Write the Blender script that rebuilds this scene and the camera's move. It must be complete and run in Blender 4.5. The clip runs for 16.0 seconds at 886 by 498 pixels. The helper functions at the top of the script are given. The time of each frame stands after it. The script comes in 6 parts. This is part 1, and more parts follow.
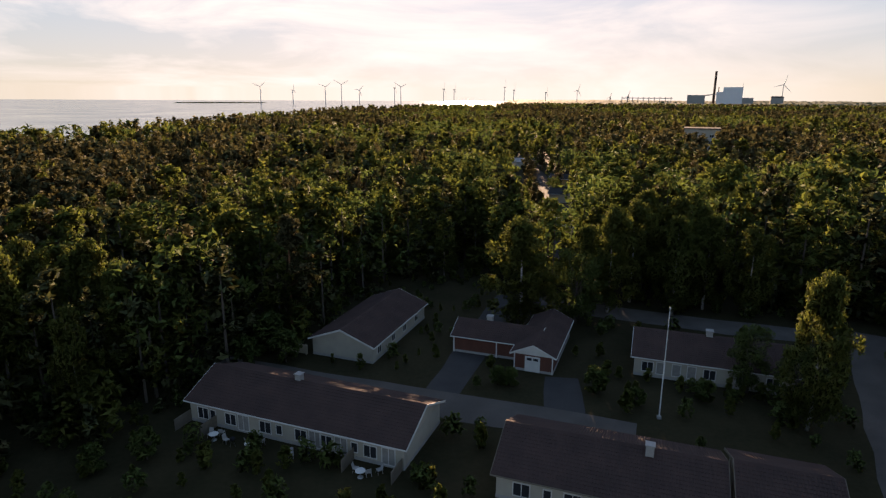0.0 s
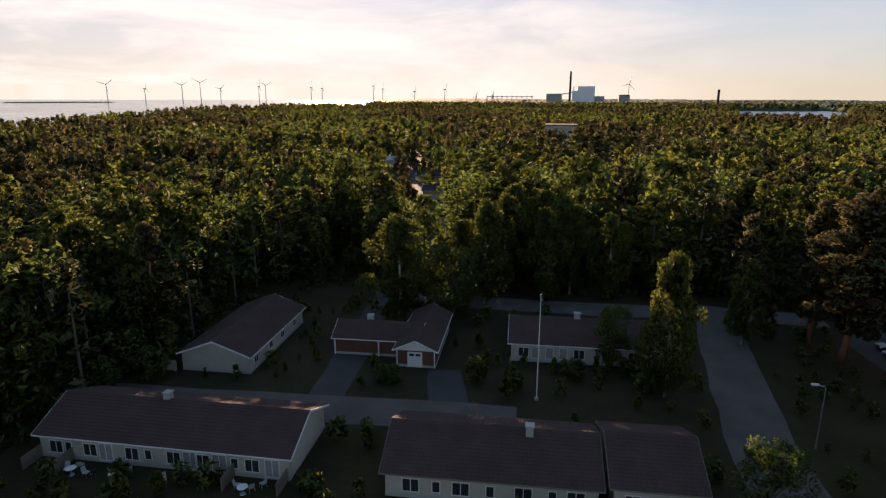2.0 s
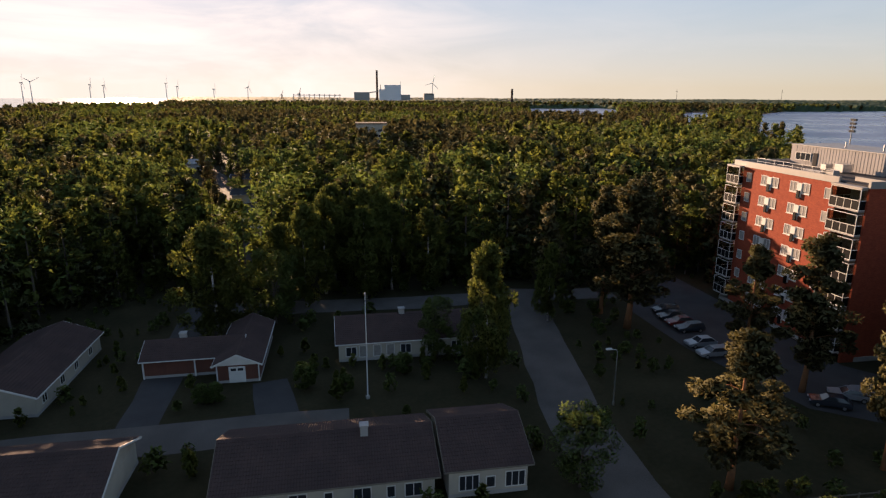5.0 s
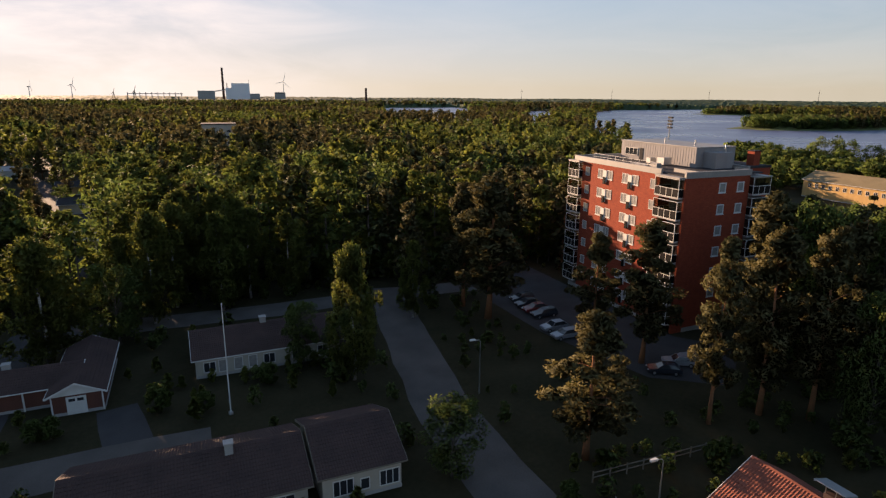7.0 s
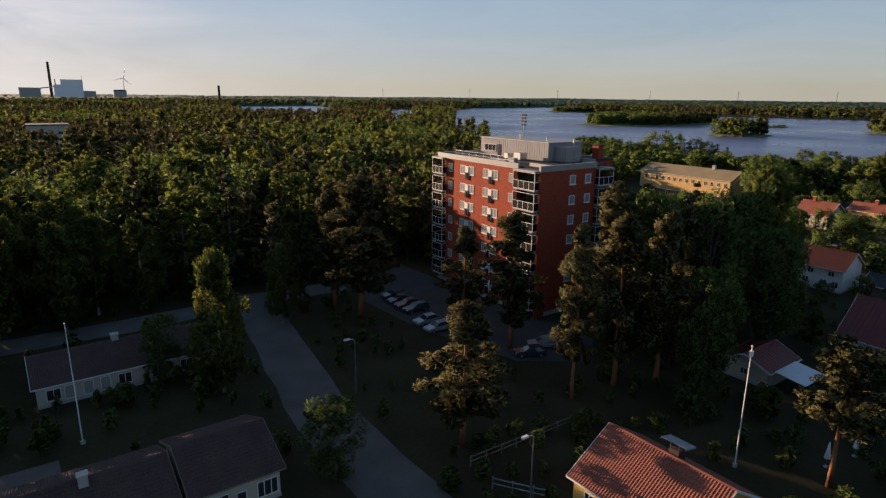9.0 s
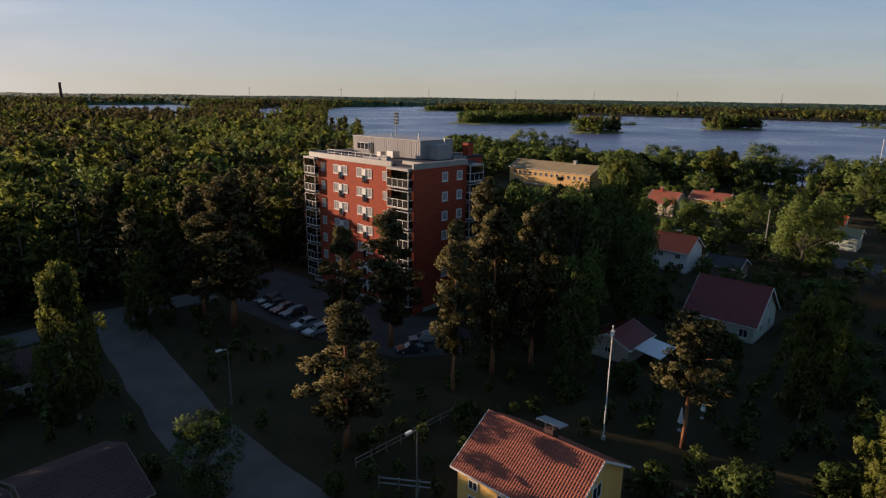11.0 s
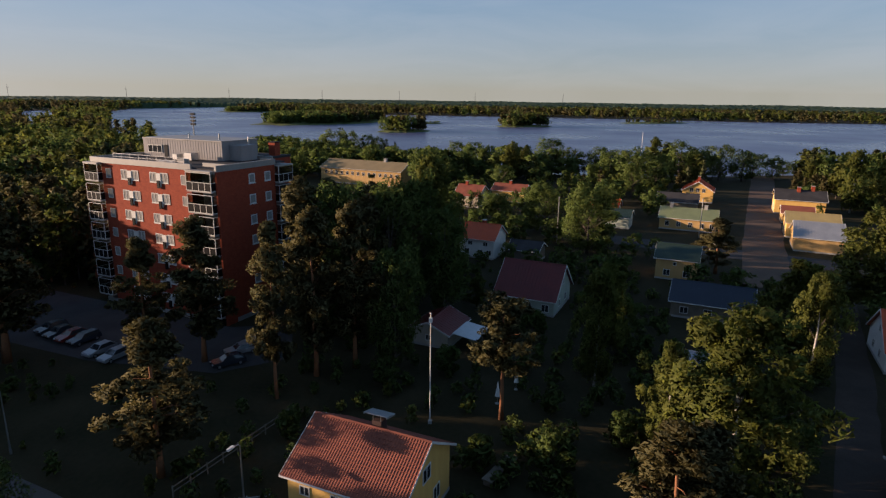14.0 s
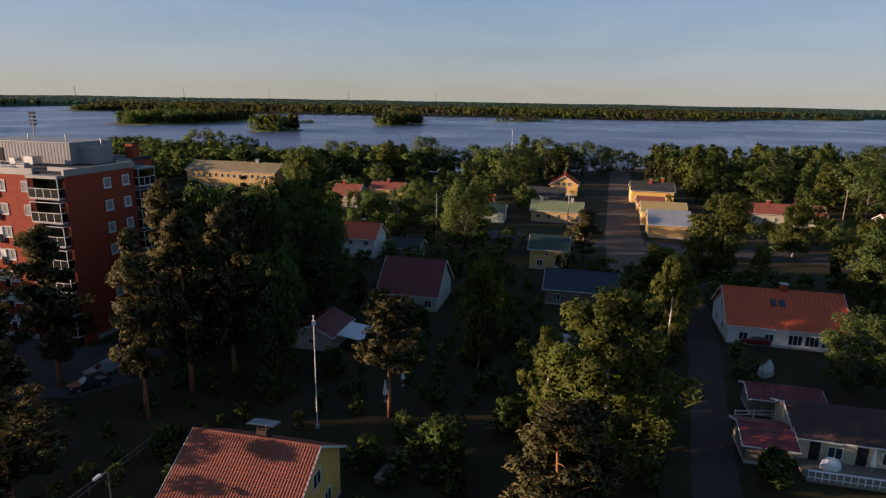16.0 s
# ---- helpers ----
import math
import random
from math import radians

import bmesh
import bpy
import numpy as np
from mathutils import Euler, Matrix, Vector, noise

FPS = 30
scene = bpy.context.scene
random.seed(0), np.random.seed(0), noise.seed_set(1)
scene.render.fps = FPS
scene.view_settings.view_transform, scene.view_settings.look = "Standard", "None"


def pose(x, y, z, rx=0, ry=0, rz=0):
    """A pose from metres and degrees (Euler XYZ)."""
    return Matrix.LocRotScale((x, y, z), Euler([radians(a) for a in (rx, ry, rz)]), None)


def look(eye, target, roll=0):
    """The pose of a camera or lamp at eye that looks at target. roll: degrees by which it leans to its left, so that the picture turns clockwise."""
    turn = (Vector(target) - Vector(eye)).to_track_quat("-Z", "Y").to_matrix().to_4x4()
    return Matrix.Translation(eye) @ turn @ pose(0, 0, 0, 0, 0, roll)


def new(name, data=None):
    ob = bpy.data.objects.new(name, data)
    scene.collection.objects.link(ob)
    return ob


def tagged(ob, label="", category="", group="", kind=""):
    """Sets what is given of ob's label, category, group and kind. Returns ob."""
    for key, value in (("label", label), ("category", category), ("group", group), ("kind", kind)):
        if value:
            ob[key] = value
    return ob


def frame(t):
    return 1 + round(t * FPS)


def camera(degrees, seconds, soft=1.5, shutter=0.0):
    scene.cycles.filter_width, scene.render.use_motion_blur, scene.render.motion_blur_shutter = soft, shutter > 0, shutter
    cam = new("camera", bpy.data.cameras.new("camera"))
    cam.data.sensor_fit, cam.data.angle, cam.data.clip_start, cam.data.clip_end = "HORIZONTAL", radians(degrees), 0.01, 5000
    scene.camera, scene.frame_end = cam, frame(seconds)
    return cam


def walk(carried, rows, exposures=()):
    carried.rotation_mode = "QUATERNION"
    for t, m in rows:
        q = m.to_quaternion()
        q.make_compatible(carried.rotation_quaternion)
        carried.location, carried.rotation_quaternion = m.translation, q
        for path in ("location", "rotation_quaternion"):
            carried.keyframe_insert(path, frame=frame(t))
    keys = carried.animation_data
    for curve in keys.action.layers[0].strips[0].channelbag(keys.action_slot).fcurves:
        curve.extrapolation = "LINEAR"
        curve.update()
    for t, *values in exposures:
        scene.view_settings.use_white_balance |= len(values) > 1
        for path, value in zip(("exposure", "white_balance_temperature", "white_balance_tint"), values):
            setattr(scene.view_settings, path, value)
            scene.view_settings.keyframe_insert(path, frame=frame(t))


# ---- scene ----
cam = camera(72.80, 16.0, soft=1.3)
EXPOSURES = [(0.0, 2.55, 7050, 23), (6.5, 2.55, 7050, 23), (8.0, 2.22, 6550, 20), (9.0, 2.15, 6350, 18), (12.0, 2.05, 6150, 19), (16.0, 2.0, 6020, 20)]
PATH = [
    (0.0, pose(-0.00, 0.00, 35.13, 75.78, -0.23, 0.30)),
    (0.5, pose(0.05, 0.03, 35.12, 75.76, -0.17, -2.70)),
    (1.0, pose(0.08, 0.04, 35.08, 75.72, -0.21, -5.76)),
    (1.5, pose(0.10, 0.04, 35.04, 75.72, -0.13, -8.65)),
    (2.0, pose(0.07, 0.05, 35.00, 75.71, -0.15, -11.74)),
    (2.5, pose(0.01, 0.06, 34.98, 75.68, -0.20, -14.71)),
    (3.0, pose(-0.06, 0.09, 34.97, 75.67, -0.25, -17.26)),
    (3.5, pose(-0.09, 0.15, 35.00, 75.67, -0.30, -19.65)),
    (4.0, pose(-0.08, 0.17, 35.04, 75.65, -0.27, -22.61)),
    (6.5, pose(0.00, 0.04, 35.20, 75.65, -0.38, -39.60)),
    (7.0, pose(-0.02, 0.01, 35.23, 75.64, -0.42, -42.77)),
    (7.5, pose(-0.08, -0.06, 35.28, 75.63, -0.44, -46.09)),
    (8.0, pose(-0.18, -0.15, 35.29, 75.64, -0.51, -49.20)),
    (8.5, pose(-0.29, -0.21, 35.28, 75.61, -0.50, -52.25)),
    (9.0, pose(-0.36, -0.27, 35.23, 75.60, -0.56, -55.53)),
    (11.5, pose(-0.02, -0.68, 35.05, 75.71, -0.74, -70.27)),
    (12.0, pose(0.05, -0.78, 34.94, 75.78, -0.66, -73.33)),
    (12.5, pose(0.05, -0.85, 34.83, 75.81, -0.71, -76.16)),
    (13.0, pose(-0.00, -0.88, 34.77, 75.88, -0.72, -78.96)),
    (13.5, pose(-0.11, -0.93, 34.74, 75.93, -0.77, -81.93)),
    (14.0, pose(-0.23, -0.96, 34.74, 75.91, -0.75, -85.02)),
    (14.5, pose(-0.30, -0.97, 34.74, 75.95, -0.82, -88.01)),
    (15.0, pose(-0.33, -0.96, 34.72, 75.94, -0.85, -90.99)),
    (15.5, pose(-0.35, -0.94, 34.70, 75.97, -0.89, -93.81)),
    (16.0, pose(-0.37, -0.93, 34.66, 75.98, -0.95, -96.65)),
]
walk(cam, PATH, EXPOSURES)

# ---- light ----
SUN_AZ, SUN_EL = 2.0, 8.9            # degrees, azimuth clockwise from +y
world = bpy.data.worlds.new("sky")
scene.world = world
world.use_nodes = True


def wire(tree, a, out, b, inp):
    tree.links.new(a.outputs[out], b.inputs[inp])


def sky_nodes():
    t = world.node_tree
    t.nodes.clear()
    o = t.nodes.new("ShaderNodeOutputWorld")
    bg = t.nodes.new("ShaderNodeBackground")
    bg.inputs["Strength"].default_value = 0.09
    sky = t.nodes.new("ShaderNodeTexSky")
    sky.sky_type = "NISHITA"
    sky.sun_disc = False
    sky.sun_elevation = radians(SUN_EL)
    sky.sun_rotation = radians(SUN_AZ)
    sky.air_density, sky.dust_density, sky.ozone_density = 1.0, 0.35, 3.2
    co = t.nodes.new("ShaderNodeTexCoord")
    sep = t.nodes.new("ShaderNodeSeparateXYZ")
    wire(t, co, "Generated", sep, 0)
    mx = t.nodes.new("ShaderNodeMath")
    mx.operation = "MAXIMUM"
    mx.inputs[1].default_value = 0.012
    wire(t, sep, "Z", mx, 0)
    com = t.nodes.new("ShaderNodeCombineXYZ")
    wire(t, sep, "X", com, 0)
    wire(t, sep, "Y", com, 1)
    wire(t, mx, 0, com, 2)
    wire(t, com, 0, sky, 0)
    # soft cap on the bright glow round the sun: c / (1 + c / 1.9)
    one = t.nodes.new("ShaderNodeVectorMath")
    one.operation = "MULTIPLY_ADD"
    one.inputs[1].default_value = (1 / 1.9, 1 / 1.9, 1 / 1.9)
    one.inputs[2].default_value = (1, 1, 1)
    wire(t, sky, 0, one, 0)
    div = t.nodes.new("ShaderNodeVectorMath")
    div.operation = "DIVIDE"
    wire(t, sky, 0, div, 0)
    wire(t, one, 0, div, 1)
    # thin veils of high cloud, thickest round the sun
    stretch = t.nodes.new("ShaderNodeVectorMath")
    stretch.operation = "MULTIPLY"
    stretch.inputs[1].default_value = (2.2, 2.2, 11.0)
    wire(t, com, 0, stretch, 0)
    nz = t.nodes.new("ShaderNodeTexNoise")
    nz.inputs["Scale"].default_value = 1.6
    nz.inputs["Detail"].default_value = 9
    nz.inputs["Roughness"].default_value = 0.58
    nz.inputs["Distortion"].default_value = 0.5
    wire(t, stretch, 0, nz, 0)
    ramp = t.nodes.new("ShaderNodeMapRange")
    ramp.inputs["From Min"].default_value = 0.42
    ramp.inputs["From Max"].default_value = 0.66
    wire(t, nz, 0, ramp, 0)
    dot = t.nodes.new("ShaderNodeVectorMath")
    dot.operation = "DOT_PRODUCT"
    dot.inputs[1].default_value = (math.sin(radians(SUN_AZ - 10)), math.cos(radians(SUN_AZ - 10)), 0.12)
    wire(t, com, 0, dot, 0)
    near = t.nodes.new("ShaderNodeMapRange")
    near.inputs["From Min"].default_value = 0.72
    near.inputs["From Max"].default_value = 1.0
    near.inputs["To Min"].default_value = 0.08
    wire(t, dot, "Value", near, 0)
    mul = t.nodes.new("ShaderNodeMath")
    mul.operation = "MULTIPLY"
    wire(t, ramp, 0, mul, 0)
    wire(t, near, 0, mul, 1)
    mix = t.nodes.new("ShaderNodeMix")
    mix.data_type = "RGBA"
    wire(t, mul, 0, mix, 0)
    # warm haze low down, clearer blue above
    low = t.nodes.new("ShaderNodeMapRange")
    low.inputs["From Min"].default_value = 0.01
    low.inputs["From Max"].default_value = 0.17
    wire(t, mx, 0, low, 0)
    tint = t.nodes.new("ShaderNodeMix")
    tint.data_type = "RGBA"
    tint.inputs[6].default_value = (1.01, 1.0, 0.97, 1)
    tint.inputs[7].default_value = (0.88, 0.97, 1.08, 1)
    wire(t, low, 0, tint, 0)
    clear = t.nodes.new("ShaderNodeVectorMath")
    clear.operation = "MULTIPLY"
    wire(t, div, 0, clear, 0)
    wire(t, tint, 2, clear, 1)
    wire(t, clear, 0, mix, 6)
    mix.inputs[7].default_value = (2.15, 2.07, 1.94, 1)
    wire(t, mix, 2, bg, 0)
    wire(t, bg, 0, o, 0)


sky_nodes()
sun = new("sun", bpy.data.lights.new("sun", "SUN"))
sun.data.energy = 2.8
sun.data.angle = radians(0.6)
sun.data.color = (1.0, 0.72, 0.46)
sun.matrix_world = look((300 * math.sin(radians(SUN_AZ)), 300 * math.cos(radians(SUN_AZ)), 300 * math.tan(radians(SUN_EL))), (0, 0, 0))

# ---- materials ----
def material(name, base, other=None, rough=0.8, metal=0.0, scale=3.0, bump=0.2, fine=40.0, island=0.0, spec=0.4,
             stretch=(1, 1, 1), translucent=0.0):
    """Two colours mixed by a coarse and a fine noise in object space, with fine relief."""
    m = bpy.data.materials.new(name)
    m.use_nodes = True
    t = m.node_tree
    b = t.nodes["Principled BSDF"]
    b.inputs["Roughness"].default_value = rough
    b.inputs["Metallic"].default_value = metal
    b.inputs["Specular IOR Level"].default_value = 0.1 if rough >= 0.6 else spec
    other = other or tuple(c * 0.72 for c in base)
    co = t.nodes.new("ShaderNodeTexCoord")
    mp = t.nodes.new("ShaderNodeMapping")
    mp.inputs["Scale"].default_value = stretch
    wire(t, co, "Object", mp, 0)
    n1 = t.nodes.new("ShaderNodeTexNoise")
    n1.inputs["Scale"].default_value = scale
    n1.inputs["Detail"].default_value = 5
    n2 = t.nodes.new("ShaderNodeTexNoise")
    n2.inputs["Scale"].default_value = fine
    n2.inputs["Detail"].default_value = 3
    wire(t, mp, 0, n1, 0)
    wire(t, mp, 0, n2, 0)
    add = t.nodes.new("ShaderNodeMath")
    add.operation = "MULTIPLY_ADD"
    add.inputs[1].default_value = 0.45
    wire(t, n2, 0, add, 0)
    half = t.nodes.new("ShaderNodeMath")
    half.operation = "MULTIPLY"
    half.inputs[1].default_value = 0.75
    wire(t, n1, 0, half, 0)
    wire(t, half, 0, add, 2)
    last = add
    if island:
        geo = t.nodes.new("ShaderNodeNewGeometry")
        isl = t.nodes.new("ShaderNodeMath")
        isl.operation = "MULTIPLY_ADD"
        isl.inputs[1].default_value = island
        isl.inputs[2].default_value = -island / 2
        wire(t, geo, "Random Per Island", isl, 0)
        info = t.nodes.new("ShaderNodeObjectInfo")
        obj = t.nodes.new("ShaderNodeMath")
        obj.operation = "MULTIPLY_ADD"
        obj.inputs[1].default_value = island * 0.7
        wire(t, info, "Random", obj, 0)
        wire(t, isl, 0, obj, 2)
        s = t.nodes.new("ShaderNodeMath")
        wire(t, add, 0, s, 0)
        wire(t, obj, 0, s, 1)
        last = s
    rng = t.nodes.new("ShaderNodeMapRange")
    rng.inputs["From Min"].default_value = 0.38
    rng.inputs["From Max"].default_value = 0.82
    wire(t, last, 0, rng, 0)
    mix = t.nodes.new("ShaderNodeMix")
    mix.data_type = "RGBA"
    mix.inputs[6].default_value = (*base, 1)
    mix.inputs[7].default_value = (*other, 1)
    wire(t, rng, 0, mix, 0)
    wire(t, mix, 2, b, "Base Color")
    if bump:
        bp = t.nodes.new("ShaderNodeBump")
        bp.inputs["Strength"].default_value = bump
        bp.inputs["Distance"].default_value = 0.03
        wire(t, n2, 0, bp, "Height")
        wire(t, bp, 0, b, "Normal")
    if translucent:
        tr = t.nodes.new("ShaderNodeBsdfTranslucent")
        hs = t.nodes.new("ShaderNodeHueSaturation")
        hs.inputs["Value"].default_value = 1.7
        hs.inputs["Saturation"].default_value = 1.1
        wire(t, mix, 2, hs, "Color")
        wire(t, hs, 0, tr, "Color")
        ms = t.nodes.new("ShaderNodeMixShader")
        ms.inputs[0].default_value = translucent
        wire(t, b, 0, ms, 1)
        wire(t, tr, 0, ms, 2)
        wire(t, ms, 0, t.nodes["Material Output"], 0)
    return m


def brick_material():
    m = material("red_brick", (0.33, 0.07, 0.034), (0.25, 0.05, 0.027), 0.85, scale=1.3, fine=60, bump=0.1)
    t = m.node_tree
    b = t.nodes["Principled BSDF"]
    old = b.inputs["Base Color"].links[0].from_socket
    co = t.nodes.new("ShaderNodeTexCoord")
    rows = t.nodes.new("ShaderNodeSeparateXYZ")
    wire(t, co, "Object", rows, 0)
    plan = t.nodes.new("ShaderNodeMath")
    wire(t, rows, "X", plan, 0)
    wire(t, rows, "Y", plan, 1)
    uv = t.nodes.new("ShaderNodeCombineXYZ")
    wire(t, plan, 0, uv, 0)
    wire(t, rows, "Z", uv, 1)
    br = t.nodes.new("ShaderNodeTexBrick")
    br.inputs["Scale"].default_value = 1.0
    br.inputs["Brick Width"].default_value = 0.28
    br.inputs["Row Height"].default_value = 0.075
    br.inputs["Mortar Size"].default_value = 0.006
    br.inputs["Color1"].default_value = (1, 1, 1, 1)
    br.inputs["Color2"].default_value = (0.75, 0.72, 0.72, 1)
    br.inputs["Mortar"].default_value = (0.8, 0.9, 0.95, 1)
    wire(t, uv, 0, br, 0)
    mm = t.nodes.new("ShaderNodeMix")
    mm.data_type, mm.blend_type = "RGBA", "MULTIPLY"
    mm.inputs[0].default_value = 1.0
    t.links.new(old, mm.inputs[6])
    wire(t, br, 0, mm, 7)
    wire(t, mm, 2, b, "Base Color")
    return m


def water_material(name, base, rough, ripple, scale):
    m = bpy.data.materials.new(name)
    m.use_nodes = True
    t = m.node_tree
    b = t.nodes["Principled BSDF"]
    b.inputs["Base Color"].default_value = (*base, 1)
    b.inputs["Roughness"].default_value = rough
    b.inputs["IOR"].default_value = 1.33
    co = t.nodes.new("ShaderNodeTexCoord")
    n1 = t.nodes.new("ShaderNodeTexNoise")
    n1.inputs["Scale"].default_value = scale
    n1.inputs["Detail"].default_value = 6
    n1.inputs["Roughness"].default_value = 0.65
    wire(t, co, "Object", n1, 0)
    n2 = t.nodes.new("ShaderNodeTexNoise")
    n2.inputs["Scale"].default_value = 0.008
    n2.inputs["Detail"].default_value = 4
    wire(t, co, "Object", n2, 0)
    rr = t.nodes.new("ShaderNodeMapRange")
    rr.inputs["From Min"].default_value, rr.inputs["From Max"].default_value = 0.35, 0.65
    rr.inputs["To Min"].default_value, rr.inputs["To Max"].default_value = rough * 0.75, rough * 1.3
    wire(t, n2, 0, rr, 0)
    wire(t, rr, 0, b, "Roughness")
    bp = t.nodes.new("ShaderNodeBump")
    bp.inputs["Strength"].default_value = ripple
    bp.inputs["Distance"].default_value = 0.4
    wire(t, n1, 0, bp, "Height")
    wire(t, bp, 0, b, "Normal")
    return m


def glazing_material():
    """Thin clear glass with a grey tint."""
    m = bpy.data.materials.new("clear_balcony_glass")
    m.use_nodes = True
    t = m.node_tree
    gl = t.nodes.new("ShaderNodeBsdfGlossy")
    gl.inputs["Roughness"].default_value = 0.05
    tp = t.nodes.new("ShaderNodeBsdfTransparent")
    tp.inputs["Color"].default_value = (0.8, 0.8, 0.76, 1)
    ms = t.nodes.new("ShaderNodeMixShader")
    ms.inputs[0].default_value = 0.12
    wire(t, tp, 0, ms, 1)
    wire(t, gl, 0, ms, 2)
    wire(t, ms, 0, t.nodes["Material Output"], 0)
    return m


